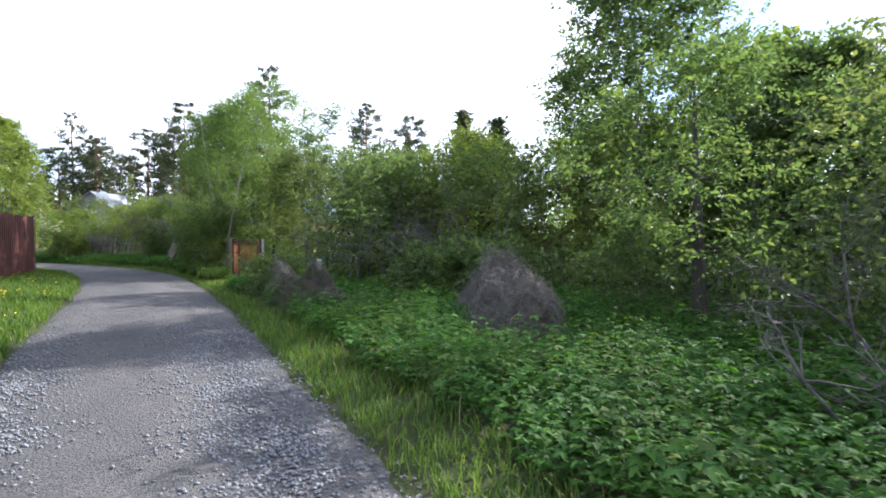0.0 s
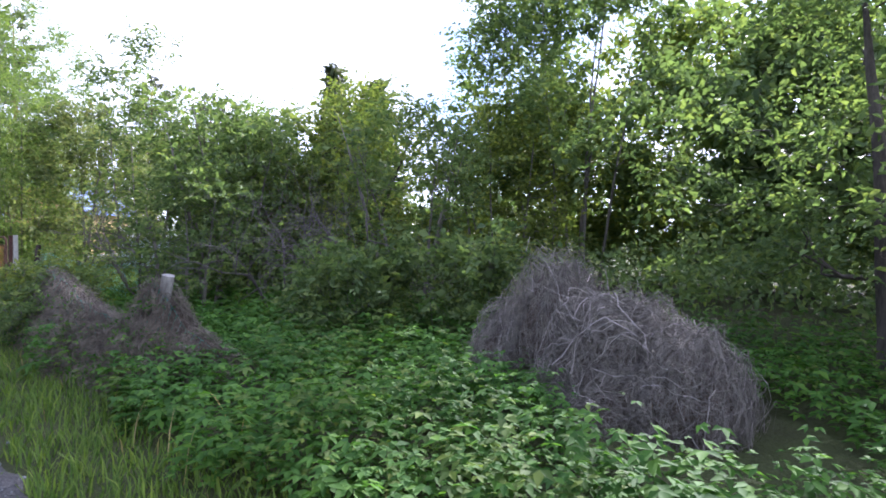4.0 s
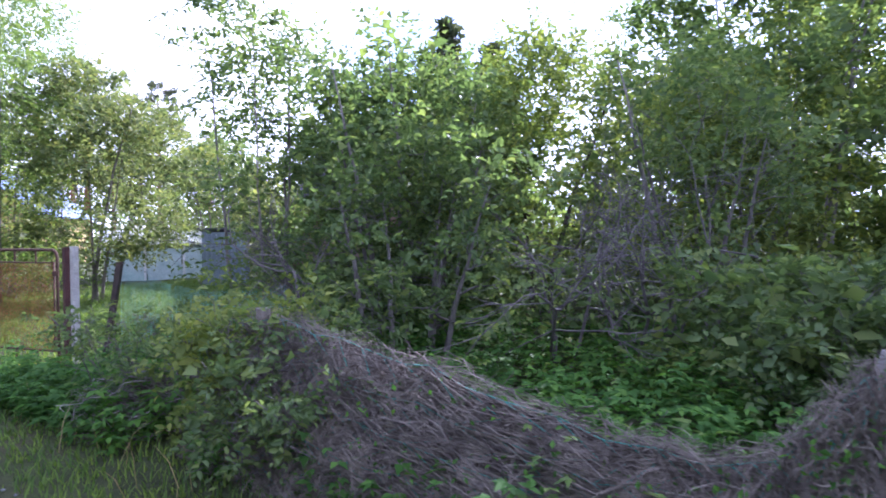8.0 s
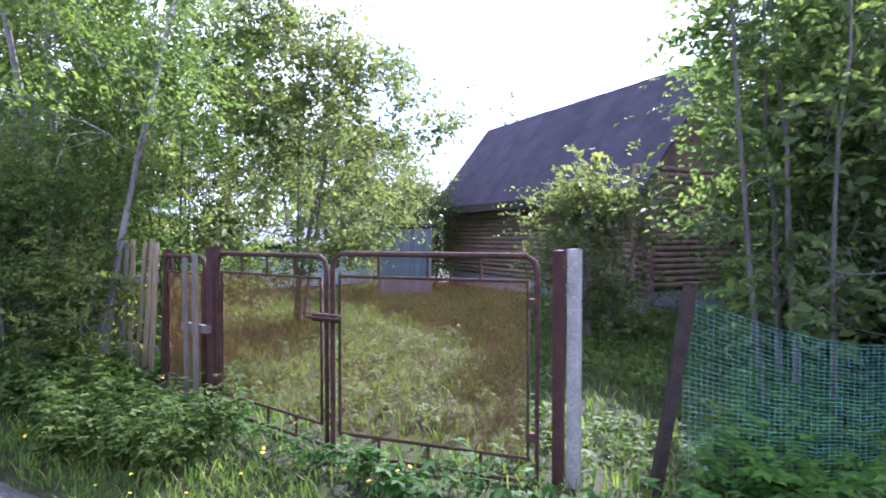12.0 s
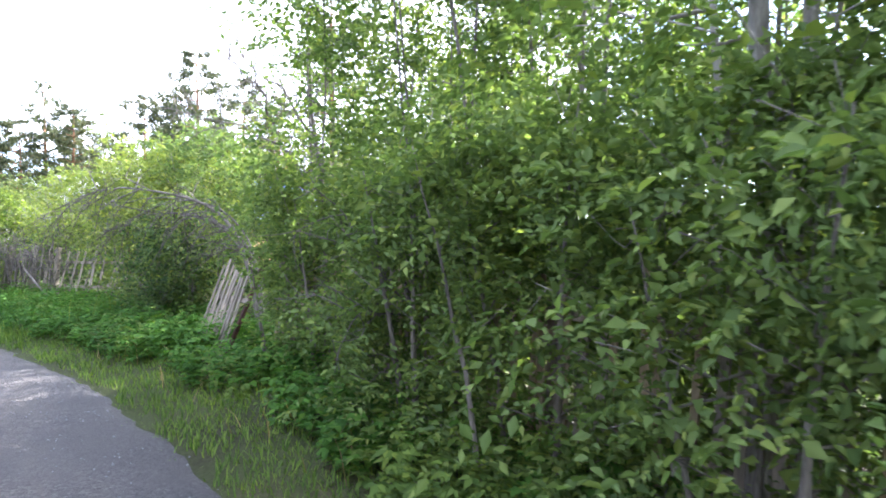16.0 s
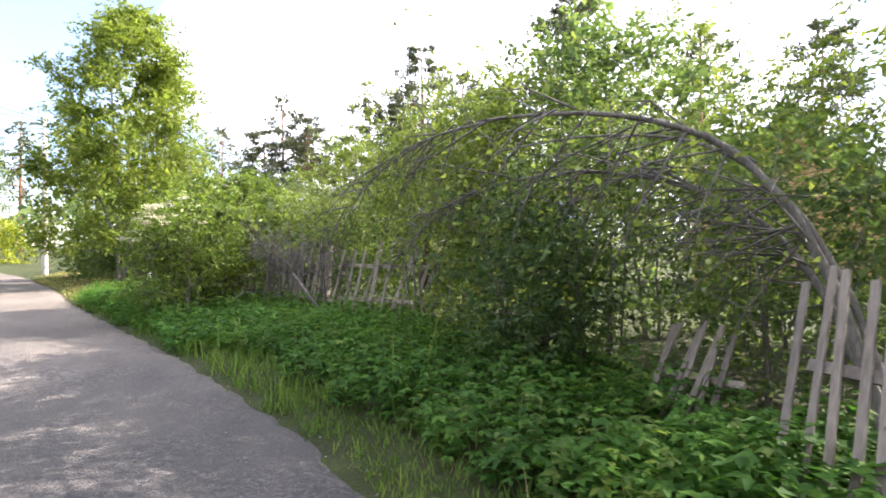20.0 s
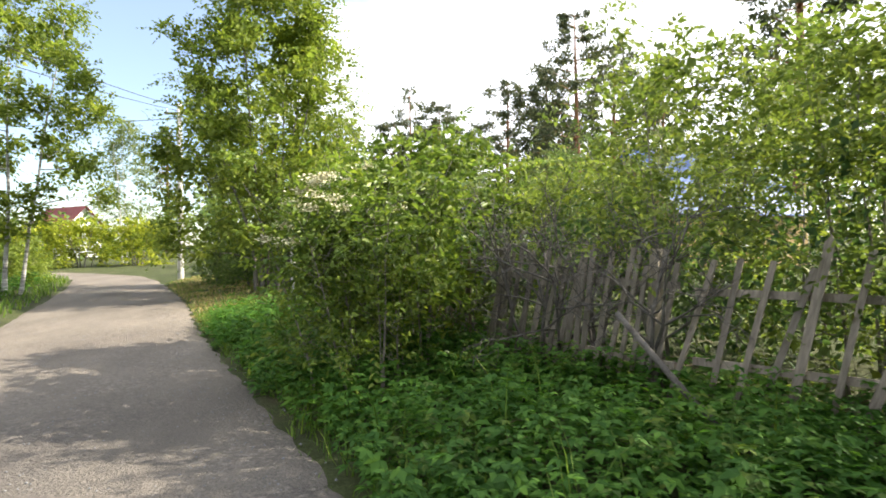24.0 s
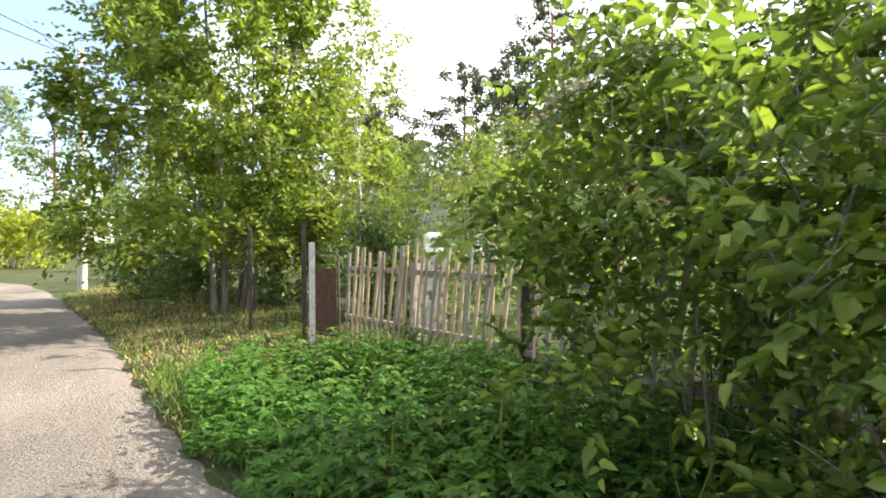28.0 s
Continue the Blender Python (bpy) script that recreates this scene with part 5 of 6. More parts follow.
rod(bm, (0.36, 2.3, 0), (0.34, 2.32, 1.02), 0.05, 10)
part("post", bm, M_WOOD, fence, "grey wooden post")

vine_heap([(4.25, 15.0, 0.45, 0.55, 0.6), (4.6, 15.5, 0.35, 0.5, 0.5)], 73, "low coil of dead vines among leafy shoots", 1500, 0.55)
tree("bramble_bush", 4.35, 15.2, 0.95, 0.7, 0.15, 78, 1500, 0.045, M_LEAF, M_TWIG, 9, 30, 0.2, foot=0.4, girth=0.012, fine=True, label="leafy shoots and bare canes over the coil of vines", category="shrub")
tree("bramble_bush", 4.25, 14.0, 1.12, 0.75, 0.15, 74, 4200, 0.055, M_LEAF_Y, M_TWIG, 8, 36, 0.22, foot=0.35, girth=0.015, label="leafy bramble shoots climbing the end of the netting", category="shrub")
tree("bramble_bush", 4.1, 13.3, 0.95, 0.5, 0.2, 75, 2000, 0.055, M_LEAF, M_TWIG, 6, 22, 0.2, foot=0.3, girth=0.012, label="bramble shoots over the dry vines", category="shrub")


tree("bramble_bush", 3.80, 13.4, 0.7, 0.5, 0.1, 77, 2200, 0.048, M_LEAF, M_TWIG, 7, 26, 0.2, foot=0.4, girth=0.012, fine=True, label="low bramble at the roadside foot of the netting", category="shrub")


def dead_shrub(x, y, h, spread, seed, stems, label, twigs=4):
    """Bare grey stems that fork again and again."""
    rng = np.random.default_rng(seed)
    root = tagged(empty("dead_shrub", x, y, at_land(x, y) - 0.03), label, "shrub", GROUPS["dead_shrub"])
    for s in range(stems):
        b = Build()
        ang = rng.uniform(0, 6.28)

        def grow(p, d, l, r, lev):
            pts = [p]
            for k in range(4):
                d = unit(d + rng.normal(0, 0.16, 3))
                pts.append(pts[-1] + d * l / 4)
            b.tube(pts, np.linspace(r, r * 0.6, 5), 6 if lev == 0 else 4)
            if lev < 3:
                for q in range(twigs if lev else 6):
                    o = pts[rng.integers(2, 5)]
                    grow(o, unit(d + rng.normal(0, 0.75, 3)), l * rng.uniform(0.4, 0.7), max(0.0035, r * 0.5), lev + 1)
        grow(np.array([math.cos(ang), math.sin(ang), 0]) * 0.15 * (s > 0), unit(np.array([math.cos(ang) * spread, math.sin(ang) * spread, 1.0])), h * 0.55, 0.02, 0)
        child(new("stem", b.mesh("stem", M_TWIG)), root)
    return root


dead_shrub(6.87, 12.6, 2.5, 0.5, 301, 3, "bare grey dying shrub with tangled twigs")
dead_shrub(7.6, 11.9, 2.6, 0.6, 302, 3, "bare grey dying shrub with tangled twigs")
dead_shrub(6.1, 14.6, 2.4, 0.5, 303, 2, "leafless grey shrub by the netting")
dead_shrub(4.6, 1.7, 1.3, 0.8, 308, 3, "dry grey brush at the edge of the weeds")
dead_shrub(6.4, 2.2, 2.3, 0.6, 309, 3, "half-dead grey brush beside the willow bush")
dead_shrub(5.0, 26.2, 2.2, 0.3, 304, 1, "dead grey stems in front of the thicket")
dead_shrub(1.75, 39.3, 2.0, 0.5, 305, 2, "dead brown brush leaning over the palings")
dead_shrub(1.5, 39.5, 2.2, 0.3, 310, 3, "tangle of dead brown canes among the palings")
dead_shrub(1.95, 38.9, 2.1, 0.3, 311, 3, "tangle of dead brown canes among the palings")
dead_shrub(2.35, 38.4, 1.9, 0.5, 307, 2, "dead brown brush leaning over the palings")

# ---- the gate ----
def post(name, x, y, h, w, mat, label, lean=(0, 0), cat="post", cap=True):
    root = tagged(empty(name, x, y, 0), label, cat, GROUPS.get(name, ""))
    bm = bmesh.new()
    bar(bm, (0, 0, -0.05), (lean[0], lean[1], h), w)
    part("shaft", bm, mat, root)
    if cap:
        bm = bmesh.new()
        box(bm, lean[0], lean[1], h + 0.006, w * 1.12, w * 1.12, 0.012)
        part("cap", bm, mat, root)
    return root


def gate_leaf(name, a, b, z0, z1, label, hinge_at):
    """A steel-tube leaf: an outer frame with rounded top corners, a rail under its top, and rusted wire mesh."""
    a, b = Vector((*a, 0)), Vector((*b, 0))
    l = (b - a).length
    ang = math.atan2(b.y - a.y, b.x - a.x)
    root = tagged(empty(name, a.x, a.y, 0, math.degrees(ang)), label, "gate", GROUPS.get(name, ""))
    r = 0.017
    top = [(0, 0, z0)] + [(0, 0, z1 - 0.10), (0.015, 0, z1 - 0.03), (0.06, 0, z1), (l - 0.06, 0, z1), (l - 0.015, 0, z1 - 0.03), (l, 0, z1 - 0.10)] + [(l, 0, z0), (0, 0, z0)]
    pipe_obj("outer_frame", top, [r] * len(top), M_RUST, root)
    zi, zb = z1 - 0.14, z0 + 0.13
    inner = [(0.05, 0, zb), (0.05, 0, zi), (l - 0.05, 0, zi), (l - 0.05, 0, zb), (0.05, 0, zb)]
    pipe_obj("inner_frame", inner, [0.012] * 5, M_RUST, root)
    for k in range(3):
        for z_a, z_b in ((zi, z1), (z0, zb)):
            bm = bmesh.new()
            rod(bm, (l * (0.25 + 0.25 * k), 0, z_a), (l * (0.25 + 0.25 * k), 0, z_b), 0.010, 6)
            part("spacer", bm, M_RUST, root)
    for z in (zi - 0.12, zb + 0.12):
        bm = bmesh.new()
        box(bm, 0.025 if hinge_at == 0 else l - 0.025, 0, z, 0.07, 0.03, 0.05)
        part("hinge", bm, M_RUST, root)
    w = Build()
    step = 0.021
    for s in (1, -1):
        for k in np.arange(-(zi - zb), l - 0.1, step):
            p0, p1 = max(0, k), min(l - 0.1, k + zi - zb)
            if p1 > p0:
                q = np.array([[0.05 + p0, 0, p0 - k], [0.05 + p1, 0, p1 - k]])
                q[:, 2] = zb + q[:, 2] if s > 0 else zi - q[:, 2]
                q[:, 1] += s * 0.0015
                w.tube(q, [0.0012, 0.0012], 3)
    child(new("wire_mesh", w.mesh("wire_mesh", M_MESH)), root)
    return root


GATE_L, GATE_M, GATE_R = (4.71, 20.24), (4.56, 18.88), (4.83, 17.55)
gate_leaf("gate_leaf", (4.70, 20.17), (4.565, 18.92), 0.16, 1.36, "rusty tubular gate leaf with orange wire mesh, closed", 0)
gate_leaf("gate_leaf", (4.555, 18.86), (4.815, 17.60), 0.13, 1.38, "rusty tubular gate leaf with thin wire mesh, closed", 1)
post("gate_post", 4.72, 20.26, 1.40, 0.075, M_MAROON, "maroon painted steel gate post")
post("gate_post", 4.85, 17.49, 1.40, 0.052, M_MAROON, "maroon painted steel gate post, flaking")
post("concrete_post", 4.90, 17.42, 1.42, 0.062, M_CONC, "pale concrete post beside the gate", cap=False)
post("gate_post", 4.94, 21.27, 1.36, 0.07, M_MAROON, "maroon steel post of the wicket", (0.03, -0.03))
gate_leaf("wicket_gate", (4.92, 21.20), (4.76, 20.42), 0.14, 1.32, "narrow rusty wicket with wire mesh, closed", 0)
bm = bmesh.new()
latch = tagged(empty("gate_latch", 4.53, 18.89, 0.98), "rusty sliding bolt joining the gate leaves", "latch")
box(bm, 0, 0, 0, 0.04, 0.22, 0.05, bevel=0.006)
part("bolt_plate", bm, M_RUST, latch)
bm = bmesh.new()
rod(bm, (-0.03, -0.14, 0), (-0.03, 0.14, 0), 0.010)
part("bolt", bm, M_RUST, latch)


def paling_mesh(h, w, t, pointed=0.05):
    bm = bmesh.new()
    vs = [(-w / 2, 0), (w / 2, 0), (w / 2, h - pointed), (0, h), (-w / 2, h - pointed)]
    f = bm.faces.new([bm.verts.new((x, -t / 2, z)) for x, z in vs])
    ex = bmesh.ops.extrude_face_region(bm, geom=[f])
    bmesh.ops.translate(bm, verts=[q for q in ex["geom"] if isinstance(q, bmesh.types.BMVert)], vec=(0, t, 0))
    bmesh.ops.recalc_face_normals(bm, faces=bm.faces)
    me = bpy.data.meshes.new("paling")
    bm.to_mesh(me)
    bm.free()
    return me


PALING_A, PALING_B, PALING_C = paling_mesh(1.36, 0.062, 0.02, 0.05), paling_mesh(1.28, 0.048, 0.018, 0.0), paling_mesh(1.42, 0.10, 0.022, 0.0)
PALING_D = paling_mesh(1.30, 0.050, 0.018, 0.0)
PALING_E = paling_mesh(1.30, 0.040, 0.016, 0.0)
for q, m in ((PALING_E, M_WOOD), (PALING_D, M_WOOD), (PALING_A, M_WOOD), (PALING_B, M_WOOD_T), (PALING_C, M_WOOD)):
    q.materials.append(m)


def palings(line, count, seed, meshes, label, lean_out=0.0, lean_along=0.0, jitter=0.05, rails=(0.35, 1.0), posts=(), name="picket_fence", scale=1.0, rail_mat=None):
    """Palings nailed to rails along a line of two points; lean in radians."""
    rng = random.Random(seed)
    a, b = Vector((*line[0], 0)), Vector((*line[1], 0))
    ang = math.atan2(b.y - a.y, b.x - a.x)
    l = (b - a).length
    root = tagged(empty(name, a.x, a.y, at_land(a.x, a.y) - 0.02, math.degrees(ang)), label, "fence", GROUPS.get(name, ""))
    tilt = Matrix.Rotation(lean_out, 4, "X")
    for k in range(count):
        f = (k + 0.5 + rng.uniform(-0.18, 0.18)) / count
        ob = new("paling", rng.choice(meshes))
        ob.parent = root
        ob.matrix_basis = tilt @ Matrix.Translation((f * l, 0.025, rng.uniform(-0.06, 0.02))) @ Matrix.Rotation(lean_along + rng.uniform(-jitter, jitter), 4, "Y") @ Matrix.Rotation(rng.uniform(-jitter, jitter) * 0.6, 4, "X") @ Matrix.Diagonal((rng.uniform(0.85, 1.15), 1, rng.uniform(0.92, 1.05) * scale, 1))
    for z in rails:
        bm = bmesh.new()
        box(bm, l / 2, -0.012, z, l, 0.04, 0.06, tilt)
        part("rail", bm, rail_mat or M_WOOD, root)
    for f, w, h, m in posts:
        bm = bmesh.new()
        box(bm, f * l, -0.07, h / 2, w, w, h, tilt)
        part("post", bm, m, root)
    return root


palings(((4.97, 21.47), (4.92, 22.08)), 6, 1, [PALING_B, PALING_B, PALING_E], "weathered uneven palings beside the wicket", 0.03, -0.05, 0.06, scale=1.06)
palings(((4.65, 20.24), (4.68, 20.60)), 2, 2, [PALING_D], "two pale boards wired to the gate post", 0.0, 0.0, 0.02, rails=(0.7,), scale=1.0)
palings(((5.0, 22.4), (4.55, 29.2)), 52, 3, [PALING_B, PALING_B, PALING_D], "old tan and grey picket fence overgrown by the thicket", 0.02, -0.03, 0.05, posts=((0.05, 0.09, 1.2, M_WOOD), (0.35, 0.09, 1.2, M_WOOD), (0.7, 0.09, 1.2, M_WOOD)))
palings(((3.98, 29.40), (3.82, 30.38)), 9, 4, [PALING_D, PALING_E], "loose panel of pale grey palings leaning back on a bent trunk", 0.42, 0.14, 0.025, rails=(0.80,), posts=((0.14, 0.045, 1.3, M_MAROON),), scale=0.99)
palings(((4.25, 31.25), (4.05, 31.85)), 7, 5, [PALING_E], "fallen panel of short grey palings in the weeds", 0.85, 0.15, 0.07, rails=(0.5,), scale=0.78)
palings(((3.6, 36.7), (2.4, 38.0)), 9, 6, [PALING_D, PALING_A], "grey palings leaning in the shade of the bushes", 0.12, -0.25, 0.10, rails=(0.4, 0.95), posts=((0.05, 0.09, 1.55, M_MAROON),))
palings(((2.3, 38.1), (1.05, 40.4)), 20, 7, [PALING_D, PALING_A], "leaning row of weathered grey palings with dead vines", 0.08, -0.20, 0.09, posts=((0.1, 0.09, 1.3, M_WOOD), (0.9, 0.09, 1.3, M_WOOD)))
palings(((1.0, 40.6), (-0.40, 43.9)), 24, 8, [PALING_D, PALING_B], "old picket fence behind the elder bush", 0.02, -0.06, 0.07, posts=((0.98, 0.11, 1.1, M_BARK_D), (0.4, 0.1, 1.2, M_WOOD)))
palings(((-0.48, 44.1), (-1.85, 46.75)), 25, 9, [PALING_B, PALING_B, PALING_D], "sunlit tan picket fence, palings leaning", 0.0, -0.12, 0.05, posts=((0.5, 0.09, 1.1, M_WOOD),), scale=1.02)

# wicket at the far fence
wk = tagged(empty("sheet_iron_wicket", -1.93, 46.85, 0.05, 130), "rusty sheet-iron wicket in a tube frame, ajar", "gate")
wt = [(0, 0, 0.15), (0, 0, 1.22), (0.05, 0, 1.28), (0.5, 0, 1.28), (0.55, 0, 1.22), (0.55, 0, 0.15), (0, 0, 0.15)]
pipe_obj("frame", wt, [0.015] * 7, M_IRON, wk)
bm = bmesh.new()
box(bm, 0.275, 0, 0.62, 0.46, 0.004, 0.9)
part("sheet", bm, M_RUST, wk)
post("gate_post", -2.38, 46.45, 1.72, 0.06, M_IRON, "dark steel tube gate post")
post("concrete_post", -2.28, 46.36, 1.48, 0.075, M_CONC, "pale weathered post of the wicket", cap=False)
post("gate_post", -3.22, 48.1, 1.66, 0.055, M_IRON, "thin dark steel post at the edge of the clearing")
post("fence_post", 3.82, 36.85, 1.6, 0.09, M_BARK_L, "pale lichened post among the bushes", (0.12, 0.05), cap=False)
post("fence_post", 4.96, 17.04, 1.24, 0.055, M_IRON, "leaning dark iron post that holds the green netting", (0.11, -0.18))
lg = tagged(empty("fallen_pole", 2.3, 37.15, 0.0), "grey fallen pole sticking out of the weeds", "pole")
pipe_obj("shaft", [(0, 0, 0.15), (-0.25, 0.25, 0.45), (-0.6, 0.55, 0.95)], [0.026, 0.024, 0.02], M_TWIG, lg)

# green netting from the leaning post to the trees
gn = tagged(empty("green_netting", 5.1, 16.9), "sagging pale green plastic netting strung between posts", "netting")
bn = Build()
A, B = np.array([0, 0, 1.18]), np.array([1.0, -1.5, 0.98])
for k in range(56):
    f = k / 55
    q = A + (B - A) * f
    top_z = q[2] - 0.16 * math.sin(math.pi * f)
    bn.tube([[q[0] + 0.02 * math.sin(k), q[1], top_z * (1 - j / 5) + 0.1 * j / 5] for j in range(6)], [0.0011] * 6, 3)
for j in range(42):
    bn.tube([[A[0] + (B[0] - A[0]) * f + 0.02 * math.sin(f * 45), A[1] + (B[1] - A[1]) * f, (A[2] + (B[2] - A[2]) * f - 0.16 * math.sin(math.pi * f)) * (1 - j / 41) + 0.1 * j / 41] for f in np.linspace(0, 1, 16)], [0.0011] * 16, 3)
child(new("net", bn.mesh("net", M_NET)), gn)
post("fence_post", 6.1, 15.4, 1.1, 0.05, M_BARK_D, "thin dark wooden post of the netting", (0.03, 0.05))

# ---- bent trunk over the palings ----
arch = tagged(empty("bent_willow", 4.72, 30.35, 0), "storm-bent grey willow arching over the broken palings", "tree")
AP = np.array([(4.72, 30.35, -0.05), (4.70, 30.6, 0.8), (4.62, 30.85, 1.45), (4.41, 31.1, 1.96), (3.9, 31.3, 2.20), (3.4, 31.6, 2.30), (2.98, 32.8, 2.40), (2.55, 33.7, 2.22), (2.2, 34.6, 1.75)]) - [4.72, 30.35, 0]


def smooth_line(pts, n=33):
    """More points along a line, rounded at its bends."""
    pts = np.asarray(pts, float)
    u = np.linspace(0, len(pts) - 1, n)
    line = np.stack([np.interp(u, np.arange(len(pts)), pts[:, q]) for q in range(3)], -1)
    for _ in range(6):
        line[1:-1] = (line[:-2] + 2 * line[1:-1] + line[2:]) / 4
    return line


AP2 = AP * [0.92, 1.02, 1.0] + np.array([[0, 0, 0], [0.12, 0.1, -0.1], [0.22, 0.2, -0.2], [0.26, 0.3, -0.3], [0.3, 0.5, -0.3], [0.4, 0.7, -0.3], [0.5, 0.6, -0.35], [0.5, 0.7, -0.5], [0.5, 0.8, -0.6]])
AP3 = (AP + AP2) / 2 + np.array([[0.05, -0.05, 0.03 * k] if k < 5 else [0.1, 0.1, 0.10 - 0.03 * (k - 4)] for k in range(9)])
for line, thick in ((AP, 0.038), (AP2, 0.032), (AP3, 0.024)):
    line = smooth_line(line)
    pipe_obj("trunk", line + 0.012 * np.stack([wave(line[:, 1] * 3, line[:, 2] * 3, 1.0, q) for q in range(3)], -1), thick * (1 - 0.93 * np.linspace(0, 1, 33) ** 0.9), M_BARK, arch, 9)
ar = np.random.default_rng(77)
bb, tips = Build(), []
for k in range(110):
    f = ar.uniform(1.6, 7.9)
    src = AP if k % 2 else AP2
    p0 = np.array([np.interp(f, np.arange(9), src[:, q]) for q in range(3)])
    d = unit(np.array([-0.5, 0.9, 0.0]) + ar.normal(0, 0.55, 3) + np.array([0, 0, -0.25]))
    l = ar.uniform(0.5, 1.3)
    p1, p2 = p0 + d * l * 0.5, p0 + d * l + np.array([0, 0, -0.18])
    bb.tube([p0, p1, p2], [0.009, 0.006, 0.002], 4)
    tips += [p1, p2]
    for q in range(3):
        e = p1 + ar.normal(0, 0.22, 3)
        bb.tube([p1, e], [0.005, 0.002], 3)
        tips.append(e)
child(new("twig_spray", bb.mesh("twig_spray", M_TWIG)), arch)
tp = np.array(tips)
tp = tp[ar.integers(0, len(tp), 1500)] + ar.normal(0, 0.14, (1500, 3))
child(new("foliage", tri_mesh("leaves", *leaf_arrays(tp, 0.06, ar), M_LEAF_Y)), arch)


def dead_tree(x, y, trunk, boughs, seed, label):
    """A dying tree: a crooked trunk and bare boughs that carry forked twigs."""
    rng = np.random.default_rng(seed)
    root = tagged(empty("dead_tree", x, y, at_land(x, y) - 0.03), label, "tree")
    pipe_obj("trunk", trunk, np.linspace(0.065, 0.015, len(trunk)), M_BARK, root, 8)
    for pts in boughs:
        b = Build()
        pts = np.array(pts)
        u = np.linspace(0, len(pts) - 1, 9)
        line = np.stack([np.interp(u, np.arange(len(pts)), pts[:, q]) for q in range(3)], -1) + rng.normal(0, 0.025, (9, 3))
        b.tube(line, np.linspace(0.024, 0.005, 9), 6)
        for k in range(26):
            p = line[rng.integers(2, 9)]
            d = unit(unit(pts[-1] - pts[0]) * 0.6 + rng.normal(0, 0.6, 3) + [0, 0, 0.15])
            l = rng.uniform(0.25, 0.8)
            mid, tip = p + d * l * 0.5 + rng.normal(0, 0.03, 3), p + d * l + rng.normal(0, 0.06, 3)
            b.tube([p, mid, tip], [0.007, 0.005, 0.002], 4)
            for j in range(3):
                b.tube([mid, mid + unit(d + rng.normal(0, 0.8, 3)) * l * 0.5], [0.004, 0.002], 3)
        child(new("bough", b.mesh("bough", M_BARK)), root)
    return root


dead_tree(5.6, 29.8, [(0, 0, 0), (-0.05, 0.05, 1.4), (-0.18, 0.1, 2.3), (-0.3, 0.12, 3.2), (-0.35, 0.1, 4.6)],
          [[(-0.18, 0.1, 2.2), (-0.7, 0.3, 2.75), (-1.2, 0.5, 3.0), (-1.9, 0.75, 3.15)], [(-0.25, 0.1, 2.8), (-0.7, 0.2, 3.5), (-1.3, 0.3, 3.9)], [(-0.3, 0.12, 3.2), (0.1, 0.5, 3.9), (0.3, 0.9, 4.5)], [(-0.7, 0.3, 2.75), (-1.0, -0.1, 3.3), (-1.5, -0.3, 3.6)], [(-0.1, 0.07, 1.8), (-0.5, -0.3, 2.2), (-0.8, -0.5, 2.7)]],
          306, "half-dead grey tree with bare crooked boughs over the palings")

# ---- shed, greenhouse, house ----
def boards(parent, x0, x1, z0, z1, y, n, mat, name="board"):
    """A wall of upright boards in the local plane y."""
    w = (x1 - x0) / n
    me = None
    for k in range(n):
        if me is None:
            bm = bmesh.new()
            box(bm, 0, 0, (z1 - z0) / 2, w - 0.006, 0.022, z1 - z0)
            me = bpy.data.meshes.new(name)
            bm.to_mesh(me)
            bm.free()
            me.materials.append(mat)
        ob = new(name, me)
        ob.parent = parent
        ob.matrix_basis = pose(x0 + (k + 0.5) * w, y + 0.004 * (k % 2), z0)


shed = tagged(empty("shed", 12.5, 24.1, 0.1, -48), "small blue-grey board shed with a lean-to felt roof", "shed")
boards(shed, -0.55, 0.55, 0, 1.55, -0.5, 9, M_SHED)
sd2 = child(empty("side_wall", -0.55, 0, 0, 90), shed)
boards(sd2, -0.5, 0.5, 0, 1.5, 0, 8, M_SHED)
sd3 = child(empty("side_wall", 0.55, 0, 0, 90), shed)
boards(sd3, -0.5, 0.5, 0, 1.5, 0, 8, M_SHED)
bm = bmesh.new()
box(bm, 0, 0.5, 0.72, 1.1, 0.02, 1.44)
part("back_wall", bm, M_SHED, shed)
bm = bmesh.new()
box(bm, 0, 0, 1.59, 1.35, 1.3, 0.05, Matrix.Rotation(-0.09, 4, "X"))
part("roof", bm, M_FELT, shed)

gh_ = tagged(empty("greenhouse", 13.2, 28.0, 0.1, -30), "pale teal greenhouse with a low white roof", "greenhouse")
for sx in (-1.6, -0.55, 0.55, 1.6):
    bm = bmesh.new()
    box(bm, sx, -0.9, 0.62, 0.07, 0.07, 1.24)
    part("post", bm, M_WHITE, gh_)
for sx in (-1.07, 0, 1.07):
    bm = bmesh.new()
    box(bm, sx, -0.9, 0.55, 0.95, 0.03, 1.05)
    part("panel", bm, M_TEAL, gh_)
bm = bmesh.new()
box(bm, 0, 0.9, 0.6, 3.3, 0.05, 1.2)
part("back_wall", bm, M_TEAL, gh_)
for s in (-1, 1):
    bm = bmesh.new()
    box(bm, 0, s * 0.5, 1.42, 3.5, 1.15, 0.04, Matrix.Rotation(0, 4, "X") @ Matrix.Translation((0, 0, 0)) )
    bmesh.ops.rotate(bm, verts=bm.verts, cent=(0, s * 0.5, 1.42), matrix=Matrix.Rotation(-s * 0.38, 3, "X"))
    part("roof_panel", bm, M_WHITE, gh_)


